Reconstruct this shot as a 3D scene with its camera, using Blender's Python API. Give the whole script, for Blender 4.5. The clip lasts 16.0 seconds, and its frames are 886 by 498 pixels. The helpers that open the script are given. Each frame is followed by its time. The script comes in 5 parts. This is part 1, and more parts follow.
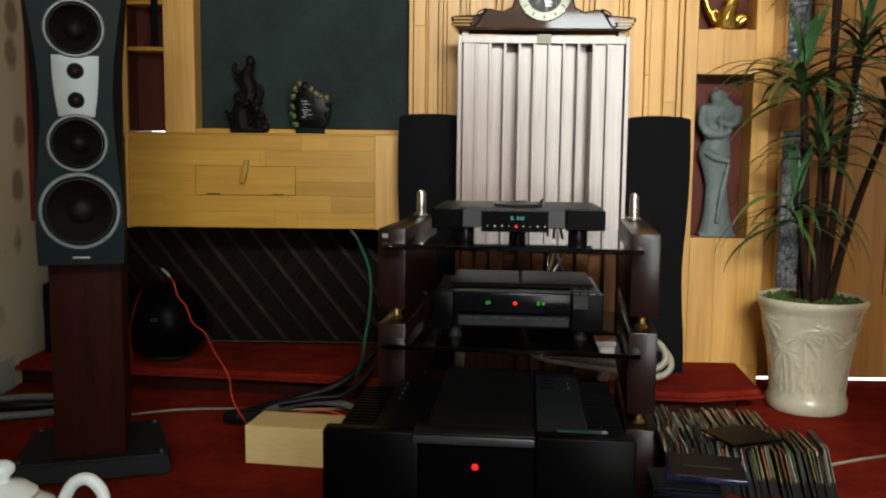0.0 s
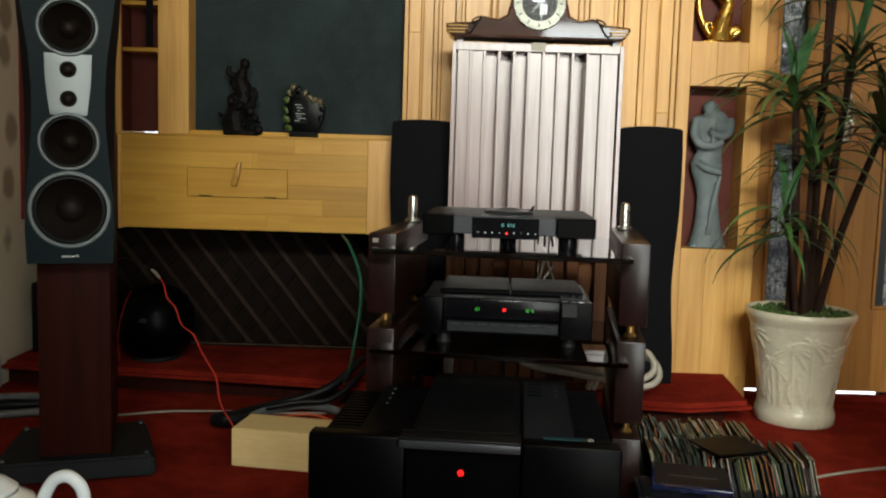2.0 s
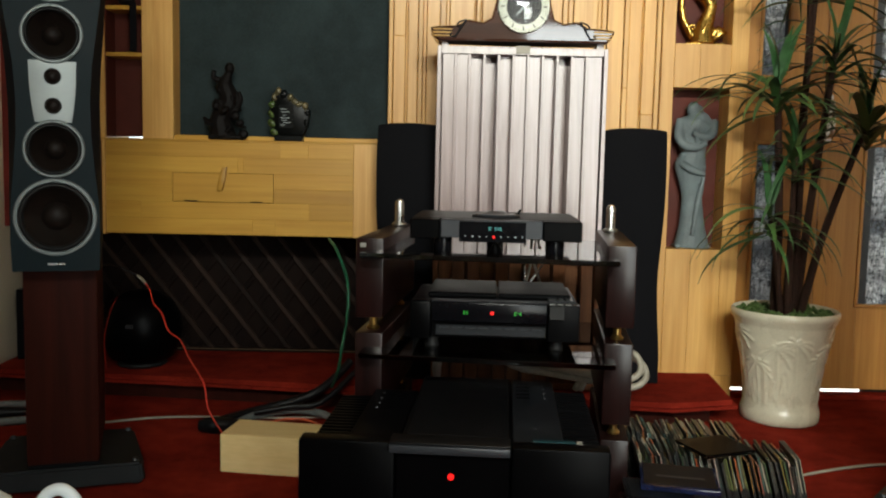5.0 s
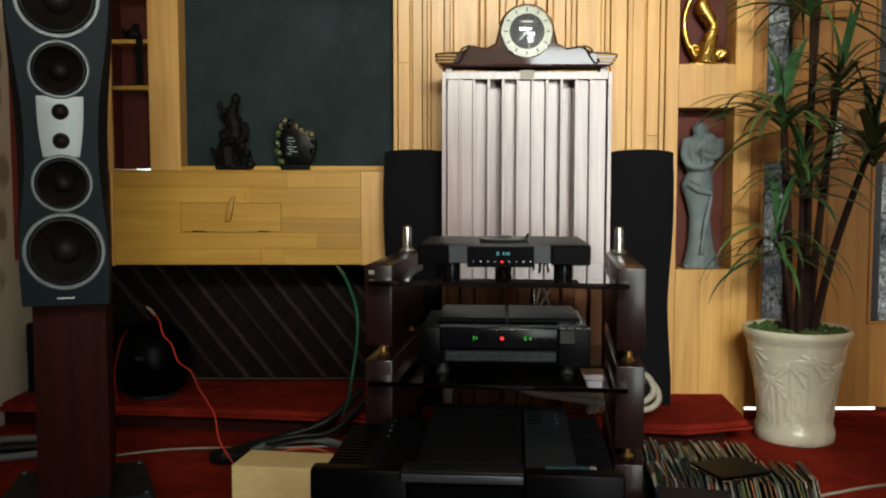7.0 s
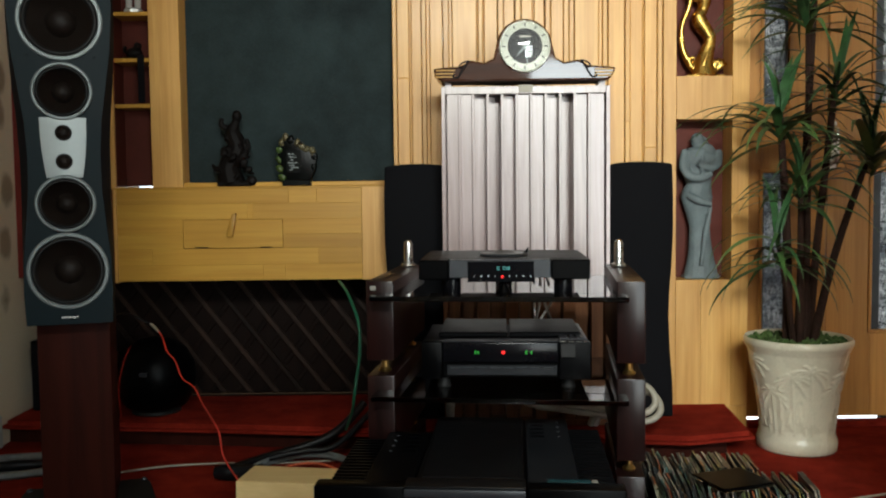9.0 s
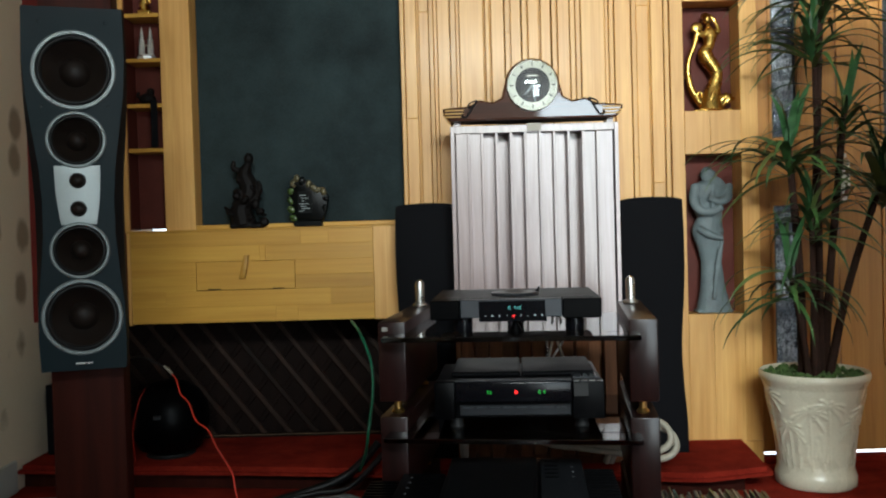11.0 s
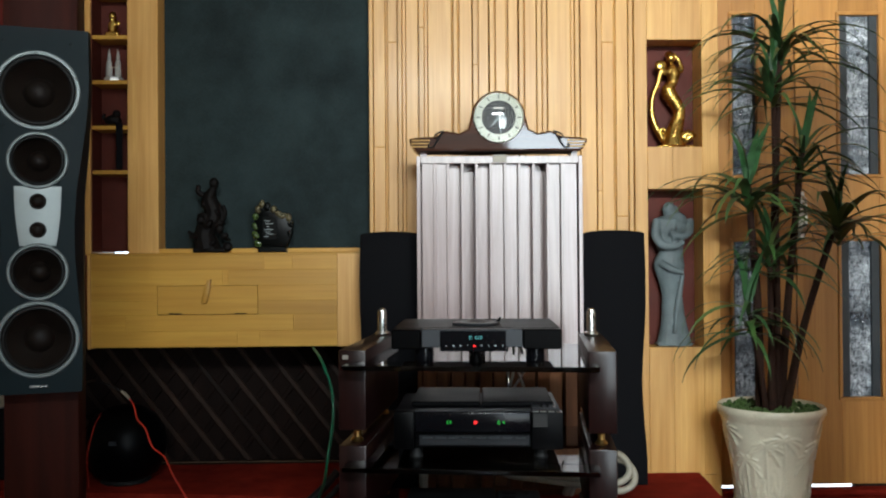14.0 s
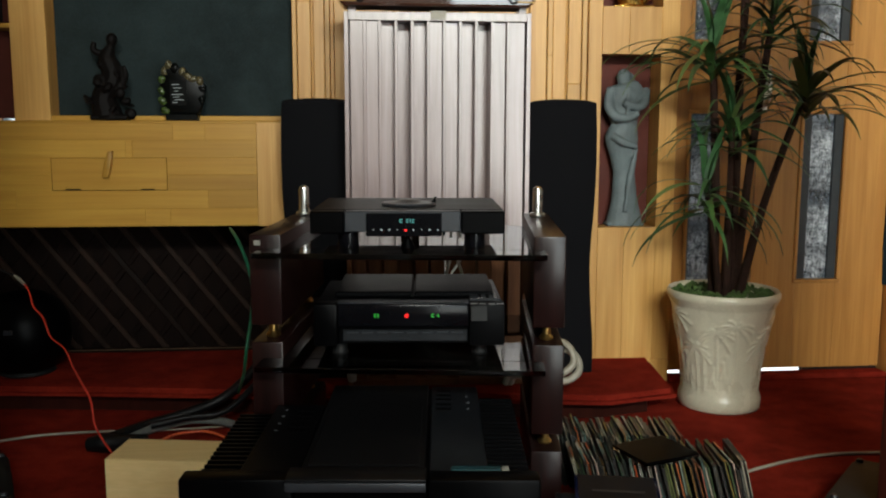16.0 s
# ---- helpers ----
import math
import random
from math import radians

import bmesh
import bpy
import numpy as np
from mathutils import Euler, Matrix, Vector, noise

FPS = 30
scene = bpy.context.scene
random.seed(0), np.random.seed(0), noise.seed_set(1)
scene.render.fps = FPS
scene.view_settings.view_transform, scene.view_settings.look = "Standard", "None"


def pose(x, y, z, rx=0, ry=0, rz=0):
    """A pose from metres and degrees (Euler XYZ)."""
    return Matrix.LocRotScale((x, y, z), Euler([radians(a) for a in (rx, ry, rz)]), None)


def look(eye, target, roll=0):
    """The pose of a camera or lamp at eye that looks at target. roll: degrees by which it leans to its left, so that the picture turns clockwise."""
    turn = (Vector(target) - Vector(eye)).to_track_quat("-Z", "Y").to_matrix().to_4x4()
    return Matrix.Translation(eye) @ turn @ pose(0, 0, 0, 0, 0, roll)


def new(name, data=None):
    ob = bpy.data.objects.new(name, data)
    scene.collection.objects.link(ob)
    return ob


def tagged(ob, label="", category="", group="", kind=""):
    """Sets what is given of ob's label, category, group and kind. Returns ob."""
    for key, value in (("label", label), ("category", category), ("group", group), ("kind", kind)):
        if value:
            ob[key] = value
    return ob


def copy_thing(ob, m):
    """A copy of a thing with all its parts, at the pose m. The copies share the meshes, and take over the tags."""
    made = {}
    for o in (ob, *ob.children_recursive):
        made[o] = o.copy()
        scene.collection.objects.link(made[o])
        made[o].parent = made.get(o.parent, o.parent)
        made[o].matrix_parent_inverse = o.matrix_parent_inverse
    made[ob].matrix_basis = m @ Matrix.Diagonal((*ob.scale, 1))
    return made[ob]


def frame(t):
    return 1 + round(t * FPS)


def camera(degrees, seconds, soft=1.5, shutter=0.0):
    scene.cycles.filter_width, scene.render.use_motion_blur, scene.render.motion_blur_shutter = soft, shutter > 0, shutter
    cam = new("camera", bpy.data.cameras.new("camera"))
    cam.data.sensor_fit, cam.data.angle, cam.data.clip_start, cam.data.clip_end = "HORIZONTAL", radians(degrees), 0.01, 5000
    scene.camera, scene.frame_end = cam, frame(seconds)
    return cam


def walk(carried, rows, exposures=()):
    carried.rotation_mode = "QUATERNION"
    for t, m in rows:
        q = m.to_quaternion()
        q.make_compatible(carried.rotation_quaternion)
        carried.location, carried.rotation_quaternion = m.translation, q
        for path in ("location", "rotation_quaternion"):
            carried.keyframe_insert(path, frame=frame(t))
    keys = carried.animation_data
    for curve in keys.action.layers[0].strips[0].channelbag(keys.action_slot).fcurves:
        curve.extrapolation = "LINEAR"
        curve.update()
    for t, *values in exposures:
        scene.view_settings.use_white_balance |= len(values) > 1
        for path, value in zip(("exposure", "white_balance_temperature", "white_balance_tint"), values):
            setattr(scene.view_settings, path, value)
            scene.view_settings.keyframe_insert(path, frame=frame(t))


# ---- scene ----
cam = camera(53.3, 16.0, soft=2.1)
PATH = [
    (0, (0.032, 0.116, 0.815), (0.012, 2.104, 0.599), 0.6),
    (0.5, (0.034, 0.115, 0.81), (0.029, 2.104, 0.602), 0.4),
    (1, (0.032, 0.119, 0.817), (0.03, 2.103, 0.566), 1.0),
    (1.5, (0.037, 0.114, 0.815), (0.05, 2.102, 0.59), 1.5),
    (2, (0.038, 0.115, 0.811), (0.034, 2.105, 0.612), 1.7),
    (2.5, (0.04, 0.112, 0.811), (0.006, 2.102, 0.615), 1.9),
    (3, (0.044, 0.111, 0.81), (0.047, 2.1, 0.596), 2.1),
    (3.5, (0.04, 0.111, 0.813), (0.067, 2.1, 0.607), 2.1),
    (5.8, (0.031, 0.109, 0.821), (0.051, 2.1, 0.634), 0.6),
    (6, (0.035, 0.111, 0.82), (0.052, 2.104, 0.649), 0.4),
    (6.5, (0.033, 0.118, 0.821), (0.046, 2.112, 0.666), 0.1),
    (7, (0.033, 0.113, 0.825), (0.043, 2.107, 0.681), 0.0),
    (7.5, (0.032, 0.11, 0.829), (0.03, 2.106, 0.7), -0.1),
    (8, (0.03, 0.104, 0.832), (0.023, 2.1, 0.71), -0.1),
    (8.5, (0.034, 0.1, 0.836), (0.041, 2.096, 0.711), -0.5),
    (11, (0.043, 0.091, 0.855), (0.02, 2.09, 0.81), -1.6),
    (11.5, (0.05, 0.087, 0.863), (0.044, 2.087, 0.849), -1.9),
    (12, (0.053, 0.082, 0.863), (0.068, 2.082, 0.886), -1.8),
    (12.5, (0.054, 0.079, 0.864), (0.091, 2.078, 0.924), -1.1),
    (13, (0.056, 0.079, 0.863), (0.106, 2.078, 0.924), -0.2),
    (13.5, (0.055, 0.081, 0.859), (0.098, 2.08, 0.9), -0.3),
    (14, (0.055, 0.082, 0.857), (0.106, 2.082, 0.875), -0.4),
    (14.5, (0.057, 0.105, 0.852), (0.146, 2.103, 0.872), -0.5),
    (15, (0.065, 0.169, 0.854), (0.218, 2.163, 0.812), -0.8),
    (15.5, (0.078, 0.262, 0.858), (0.256, 2.246, 0.683), -0.8),
    (16, (0.096, 0.354, 0.855), (0.273, 2.328, 0.584), 0.1),
]
walk(cam, [(t, look(eye, target, roll)) for t, eye, target, roll in PATH],
     [(0.0, -0.02, 6550, 3), (7.0, -0.05, 6500, 3), (8.5, -0.05, 6350, 3), (11.0, -0.05, 5800, 1), (13.0, -0.05, 5800, 2), (15.0, -0.12, 5850, 4), (16.0, -0.28, 6300, 3)])

# ---- world, window light ----
world = bpy.data.worlds.new("world")
scene.world = world
world.use_nodes = True
wn = world.node_tree.nodes
sky = wn.new("ShaderNodeTexSky")
sky.sky_type, sky.sun_disc = "NISHITA", False
sky.sun_elevation, sky.sun_rotation = radians(40), radians(200)
wn["Background"].inputs[1].default_value = 0.4
world.node_tree.links.new(sky.outputs[0], wn["Background"].inputs[0])


def window_light(name, eye, target, w, h, watts, colour, spread):
    d = bpy.data.lights.new(name, "AREA")
    d.shape, d.size, d.size_y, d.energy, d.color, d.spread = "RECTANGLE", w, h, watts, colour, radians(spread)
    ob = new(name, d)
    ob.matrix_world = look(eye, target)
    return ob


# Unseen high lamp added for light from above; its window opening is assumed.
window_light("high_window_daylight", (0.55, -2.14, 2.48), (1.6, 3.0, 1.75), 1.7, 0.38, 58, (1.0, 0.975, 0.90), 72)
window_light("glass_door_daylight", (1.4, -2.14, 1.06), (1.1, 3.0, 1.1), 1.1, 1.95, 19, (0.97, 0.98, 0.98), 90)

# ---- materials ----


def base_mat(name):
    m = bpy.data.materials.new(name)
    m.use_nodes = True
    t = m.node_tree
    return m, t.nodes, t.links, t.nodes["Principled BSDF"]


def set_in(b, **kw):
    names = dict(rough="Roughness", metal="Metallic", coat="Coat Weight", coat_rough="Coat Roughness", coat_ior="Coat IOR", trans="Transmission Weight", ior="IOR", sheen="Sheen Weight", spec="Specular IOR Level", sub="Subsurface Weight")
    for k, v in kw.items():
        b.inputs[names[k]].default_value = v


def coords(n, l, scale, shift=0.0):
    """World-size coordinates, shifted at random from object to object."""
    g = n.new("ShaderNodeNewGeometry")
    mul = n.new("ShaderNodeVectorMath")
    mul.operation = "MULTIPLY"
    mul.inputs[1].default_value = scale
    l.new(g.outputs["Position"], mul.inputs[0])
    if not shift:
        return mul.outputs[0]
    oi = n.new("ShaderNodeObjectInfo")
    sc = n.new("ShaderNodeMath")
    sc.operation = "MULTIPLY"
    sc.inputs[1].default_value = shift
    l.new(oi.outputs["Random"], sc.inputs[0])
    add = n.new("ShaderNodeVectorMath")
    l.new(mul.outputs[0], add.inputs[0])
    l.new(sc.outputs[0], add.inputs[1])
    return add.outputs[0]


def noise_tex(n, l, vec, scale, detail=4.0, rough=0.55, dist=0.0):
    t = n.new("ShaderNodeTexNoise")
    t.inputs["Scale"].default_value, t.inputs["Detail"].default_value = scale, detail
    t.inputs["Roughness"].default_value, t.inputs["Distortion"].default_value = rough, dist
    l.new(vec, t.inputs["Vector"])
    return t.outputs["Fac"]


def ramp(n, l, fac, stops):
    r = n.new("ShaderNodeValToRGB")
    while len(r.color_ramp.elements) < len(stops):
        r.color_ramp.elements.new(0.5)
    for e, (p, c) in zip(r.color_ramp.elements, stops):
        e.position, e.color = p, (*c, 1)
    l.new(fac, r.inputs[0])
    return r.outputs[0]


def mix(n, l, fac, a, b, mode="MIX"):
    m = n.new("ShaderNodeMix")
    m.data_type, m.blend_type = "RGBA", mode
    for sock, v in ((m.inputs[0], fac), (m.inputs[6], a), (m.inputs[7], b)):
        if isinstance(v, (int, float)):
            sock.default_value = v
        elif isinstance(v, tuple):
            sock.default_value = (*v, 1)
        else:
            l.new(v, sock)
    return m.outputs[2]


def bump(n, l, b, fac, strength, dist=0.002):
    k = n.new("ShaderNodeBump")
    k.inputs["Strength"].default_value, k.inputs["Distance"].default_value = strength, dist
    l.new(fac, k.inputs["Height"])
    l.new(k.outputs[0], b.inputs["Normal"])


def plain(name, colour, rough=0.5, vary=0.25, scale=18.0, bumps=0.15, fine=140.0, **kw):
    """A painted, moulded or cast surface: two scales of unevenness in colour, gloss and relief."""
    m, n, l, b = base_mat(name)
    v = coords(n, l, (1, 1, 1), 7.0)
    big, small = noise_tex(n, l, v, scale), noise_tex(n, l, v, fine, 3)
    dark = tuple(c * (1 - vary) for c in colour)
    light = tuple(min(1, c * (1 + vary * 0.7)) for c in colour)
    c1 = ramp(n, l, big, [(0.3, dark), (0.7, light)])
    l.new(mix(n, l, 0.25, c1, ramp(n, l, small, [(0.35, dark), (0.65, light)])), b.inputs["Base Color"])
    r = n.new("ShaderNodeMapRange")
    r.inputs[3].default_value, r.inputs[4].default_value = max(0.02, rough * 0.8), min(1, rough * 1.2)
    l.new(big, r.inputs[0])
    l.new(r.outputs[0], b.inputs["Roughness"])
    if bumps:
        bump(n, l, b, small, bumps, 0.0015)
    set_in(b, **kw)
    return m


def wood(name, light, dark, axis="z", rough=0.4, fine=1.0, tint=0.25, coat=0.0, ring=1.0, gloss=0.15, spec=0.5, coat_ior=1.5):
    """Board with grain along an axis; every board takes its own tone."""
    m, n, l, b = base_mat(name)
    s = dict(x=(0.9, 14, 14), y=(14, 0.9, 14), z=(14, 14, 0.9))[axis]
    v = coords(n, l, s, 23.0)
    grain = noise_tex(n, l, v, 2.2 * fine, 6, 0.6, 0.6)
    s2 = dict(x=(1.2, 90, 90), y=(90, 1.2, 90), z=(90, 90, 1.2))[axis]
    pores = noise_tex(n, l, coords(n, l, s2, 11.0), 2.0, 3)
    c = ramp(n, l, grain, [(0.28, dark), (0.5, tuple((p + q) / 2 for p, q in zip(light, dark))), (0.72, light)])
    c = mix(n, l, 0.16 * ring, c, ramp(n, l, pores, [(0.4, tuple(q * 0.75 for q in dark)), (0.6, light)]))
    oi = n.new("ShaderNodeObjectInfo")
    tone = ramp(n, l, oi.outputs["Random"], [(0.0, (1 - tint, 1 - tint * 1.15, 1 - tint * 1.35)), (0.55, (1.0, 0.98, 0.95)), (1.0, (1.0, 1.0, 1.0))])
    c = mix(n, l, 1.0, c, tone, "MULTIPLY")
    soil = noise_tex(n, l, coords(n, l, (1, 1, 1)), 3.0, 3)
    c = mix(n, l, 0.25, c, mix(n, l, 1.0, c, ramp(n, l, soil, [(0.35, (0.7, 0.66, 0.6)), (0.65, (1, 1, 1))]), "MULTIPLY"))
    l.new(c, b.inputs["Base Color"])
    bump(n, l, b, pores, 0.12, 0.001)
    set_in(b, rough=rough, coat=coat, coat_rough=gloss, spec=spec, coat_ior=coat_ior)
    return m


PINE_L, PINE_D = (0.70, 0.41, 0.12), (0.50, 0.245, 0.05)
pine_v = wood("pine boards upright", PINE_L, PINE_D, "z", 0.45, tint=0.2, coat=0.04)
pine_h = wood("pine boards level", (0.60, 0.345, 0.05), (0.46, 0.23, 0.024), "x", 0.42, coat=0.06)
door_wood = wood("door veneer", (0.56, 0.28, 0.07), (0.38, 0.165, 0.035), "z", 0.35, coat=0.2)
rosewood = wood("rosewood veneer", (0.042, 0.0085, 0.005), (0.022, 0.005, 0.003), "z", 0.55, tint=0.1, ring=0.3, spec=0.10)
rack_wood = wood("stained rack wood", (0.016, 0.005, 0.0045), (0.007, 0.0027, 0.0024), "z", 0.42, tint=0.1, coat=0.42, gloss=0.26, spec=0.08)
clock_wood = wood("polished clock veneer", (0.07, 0.022, 0.010), (0.022, 0.008, 0.004), "x", 0.4, tint=0.05, coat=1.0, gloss=0.05, coat_ior=1.6, spec=0.05)
worn_edge = plain("worn wooden edge", (0.085, 0.05, 0.022), 0.6, 0.8, 14)
# Brown twin of the mauve laminate, with shade put into its colour.
shade_brown_wood = wood("shade-brown laminate", (0.21, 0.092, 0.04), (0.095, 0.038, 0.017), "z", 0.55, tint=0.45, spec=0.12)
inlay_wood = plain("gilded clock stripe", (0.55, 0.33, 0.10), 0.3, 0.15)
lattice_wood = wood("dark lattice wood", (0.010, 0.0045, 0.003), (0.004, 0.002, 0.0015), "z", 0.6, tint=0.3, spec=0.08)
lath_wood = wood("lighter lath wood", (0.036, 0.018, 0.011), (0.010, 0.0055, 0.0035), "z", 0.5, tint=0.75, spec=0.2)
diff_wood = wood("mauve laminate", (0.36, 0.275, 0.275), (0.20, 0.135, 0.13), "z", 0.38, tint=0.28, coat=0.9, ring=0.8, gloss=0.24, coat_ior=1.55)
box_wood = wood("raw birch ply", (0.84, 0.66, 0.33), (0.77, 0.57, 0.25), "x", 0.5, tint=0.03)
niche_red = plain("oxblood niche lining", (0.085, 0.018, 0.011), 0.6, 0.25, 8, spec=0.2)
red_panel = plain("deep red wall panel", (0.12, 0.014, 0.010), 0.6, 0.4, 6, spec=0.2)
green_cloth = plain("slate green wall cloth", (0.021, 0.031, 0.032), 0.9, 0.6, 5.0, 0.5, 260.0, spec=0.15)
navy = plain("blue-black lacquer", (0.004, 0.0105, 0.0135), 0.5, 0.2, 9.0, 0.05, spec=0.10)
navy_dark = plain("black lacquered edge", (0.003, 0.003, 0.004), 0.6, 0.2, spec=0.15)
ring_metal = plain("brushed grey ring", (0.13, 0.15, 0.15), 0.45, 0.1, 20, 0.05, metal=0.4)
silver = plain("satin aluminium", (0.62, 0.62, 0.60), 0.28, 0.1, 20, 0.05, metal=1.0)
pale_silver = plain("pale frosted silver", (0.55, 0.55, 0.52), 0.35, 0.15, 40, 0.2, metal=0.4)
plate = plain("pale metallic plate", (0.32, 0.36, 0.36), 0.5, 0.06, 12, 0.04, metal=0.3)
cone_black = plain("treated driver cone", (0.009, 0.006, 0.0045), 0.5, 0.3, 25, 0.05, spec=0.14)
rubber = plain("black rubber", (0.006, 0.006, 0.006), 0.6, 0.2, spec=0.25)
black_cloth = plain("black grille cloth", (0.004, 0.004, 0.005), 0.9, 0.2, 10, 0.4, 500, spec=0.1)
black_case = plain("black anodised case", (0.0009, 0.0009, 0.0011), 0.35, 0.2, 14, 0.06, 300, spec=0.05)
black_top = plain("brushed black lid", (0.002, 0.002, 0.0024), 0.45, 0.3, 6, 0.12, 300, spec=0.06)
# Lighter blacks for plates and lid; their sheen is put into the colour.
vent_plate = plain("grey-black sheen plate", (0.011, 0.0125, 0.015), 0.4, 0.4, 9, 0.12, 300, spec=0.25)
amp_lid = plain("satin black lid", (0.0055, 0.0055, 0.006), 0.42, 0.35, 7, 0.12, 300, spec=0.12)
grey_case = plain("gunmetal fascia", (0.026, 0.029, 0.034), 0.4, 0.15, 14, 0.05, metal=0.3)
black_gloss = plain("gloss black acrylic", (0.003, 0.003, 0.004), 0.2, 0.1, 10, 0.0, spec=0.12)
base_iron = plain("dark stone base", (0.010, 0.012, 0.013), 0.55, 0.35, 14, 0.3, spec=0.2)
ceramic = plain("ivory glazed ceramic", (0.57, 0.53, 0.40), 0.28, 0.16, 7, 0.03, coat=0.4)
china = plain("white tea china", (0.78, 0.84, 0.85), 0.12, 0.04, 10, 0.0, coat=0.5)
leaf_young = plain("young strap leaf", (0.028, 0.085, 0.025), 0.45, 0.6, 25, 0.2)
moss = plain("green moss", (0.055, 0.10, 0.02), 0.9, 0.6, 60, 1.0, 200)
bark = plain("dark plant cane", (0.026, 0.012, 0.008), 0.8, 0.4, 45, 0.8, 120, spec=0.15)
gold = plain("gilt casting", (0.66, 0.42, 0.10), 0.27, 0.2, 20, 0.1, metal=1.0)
pewter = plain("grey verdigris plaster", (0.112, 0.14, 0.145), 0.6, 0.3, 16, 0.3)
bronze = plain("blackened bronze", (0.0045, 0.0032, 0.0028), 0.6, 0.5, 40, 0.4, spec=0.12)
trophy_black = plain("black polished stone", (0.0018, 0.0022, 0.0018), 0.35, 0.5, 20, spec=0.12)
brass = plain("brass spacer", (0.60, 0.40, 0.13), 0.3, 0.2, 30, metal=1.0)
paving = plain("pale paving", (0.8, 0.8, 0.78), 0.8, 0.08, 3, 0.15)
wall_white = plain("off-white painted plaster", (0.55, 0.52, 0.46), 0.8, 0.08, 3, 0.15)
ceiling_white = plain("white ceiling paint", (0.66, 0.65, 0.62), 0.8, 0.05, 3, 0.15)
skirt_mat = plain("pale tile skirting", (0.40, 0.42, 0.38), 0.4, 0.15, 6)
cable_black = plain("black cable sheath", (0.005, 0.005, 0.006), 0.45, 0.2, spec=0.2)
cable_grey = plain("grey braided hose", (0.13, 0.145, 0.14), 0.5, 0.3, 60, 0.6, 400)
cable_white = plain("ivory cable", (0.30, 0.27, 0.21), 0.5, 0.2, 30)
cable_red = plain("red wire", (0.55, 0.035, 0.018), 0.4, 0.15, 30)
cable_green = plain("green cable", (0.012, 0.12, 0.06), 0.4, 0.2, 30)
cable_orange = plain("orange wire", (0.60, 0.10, 0.03), 0.4, 0.15, 30)
paper = plain("pale paper label", (0.26, 0.25, 0.22), 0.6, 0.3, 40)
lining = plain("dark grey lining", (0.030, 0.036, 0.040), 0.4, 0.3, 20)
teal = plain("teal plastic strip", (0.008, 0.045, 0.055), 0.4, 0.2)
clock_dial = plain("cream clock ring", (0.42, 0.42, 0.34), 0.35, 0.08, 30)
clock_face = plain("dark dial centre", (0.016, 0.016, 0.018), 0.4, 0.15, 30, spec=0.2)


def carpet_mat():
    m, n, l, b = base_mat("red carpet")
    v = coords(n, l, (1, 1, 1))
    big, mid, fine = noise_tex(n, l, v, 2.2, 4), noise_tex(n, l, v, 16, 4, 0.6), noise_tex(n, l, v, 320, 2)
    c = ramp(n, l, big, [(0.3, (0.19, 0.012, 0.006)), (0.7, (0.30, 0.021, 0.010))])
    c = mix(n, l, 0.35, c, ramp(n, l, mid, [(0.35, (0.08, 0.007, 0.005)), (0.65, (0.28, 0.032, 0.017))]))
    c = mix(n, l, 0.3, c, ramp(n, l, fine, [(0.4, (0.07, 0.006, 0.004)), (0.6, (0.30, 0.036, 0.021))]))
    c = mix(n, l, 0.55, c, mix(n, l, 1.0, c, ramp(n, l, noise_tex(n, l, v, 5.0, 5, 0.65), [(0.36, (0.3, 0.28, 0.28)), (0.58, (1, 1, 1))]), "MULTIPLY"))
    l.new(c, b.inputs["Base Color"])
    add = n.new("ShaderNodeMath")
    l.new(mid, add.inputs[0])
    l.new(fine, add.inputs[1])
    bump(n, l, b, add.outputs[0], 0.8, 0.004)
    set_in(b, rough=1.0, spec=0.03)
    return m


def wallpaper_mat():
    """Cream paper with a half-drop repeat of soft brown leaf motifs."""
    m, n, l, b = base_mat("leaf motif wallpaper")
    g = n.new("ShaderNodeNewGeometry")
    mp = n.new("ShaderNodeMapping")
    mp.inputs["Scale"].default_value = (1, 4.2, 3.0)
    l.new(g.outputs["Position"], mp.inputs["Vector"])
    vo = n.new("ShaderNodeTexVoronoi")
    vo.inputs["Scale"].default_value, vo.inputs["Randomness"].default_value = 1.6, 0.55
    l.new(mp.outputs[0], vo.inputs["Vector"])
    v = coords(n, l, (1, 1, 1))
    warp, fine = noise_tex(n, l, v, 26, 4), noise_tex(n, l, v, 180, 3)
    add = n.new("ShaderNodeMath")
    add.operation = "MULTIPLY_ADD"
    add.inputs[1].default_value = 0.16
    l.new(warp, add.inputs[0])
    l.new(vo.outputs["Distance"], add.inputs[2])
    c = ramp(n, l, add.outputs[0], [(0.33, (0.24, 0.185, 0.11)), (0.45, (0.66, 0.575, 0.41))])
    c = mix(n, l, 0.15, c, ramp(n, l, fine, [(0.4, (0.46, 0.40, 0.30)), (0.6, (0.60, 0.53, 0.41))]))
    l.new(c, b.inputs["Base Color"])
    bump(n, l, b, fine, 0.15, 0.001)
    set_in(b, rough=0.7)
    return m


def leaf_mat():
    m, n, l, b = base_mat("strap leaf")
    oi = n.new("ShaderNodeObjectInfo")
    v = coords(n, l, (1, 1, 1), 5.0)
    c = ramp(n, l, oi.outputs["Random"], [(0.0, (0.012, 0.040, 0.014)), (0.5, (0.026, 0.078, 0.022)), (0.8, (0.06, 0.14, 0.03)), (1.0, (0.15, 0.17, 0.05))])
    c = mix(n, l, 0.4, c, ramp(n, l, noise_tex(n, l, v, 30, 3), [(0.35, (0.012, 0.03, 0.012)), (0.65, (0.055, 0.095, 0.03))]))
    l.new(c, b.inputs["Base Color"])
    set_in(b, rough=0.42)
    return m


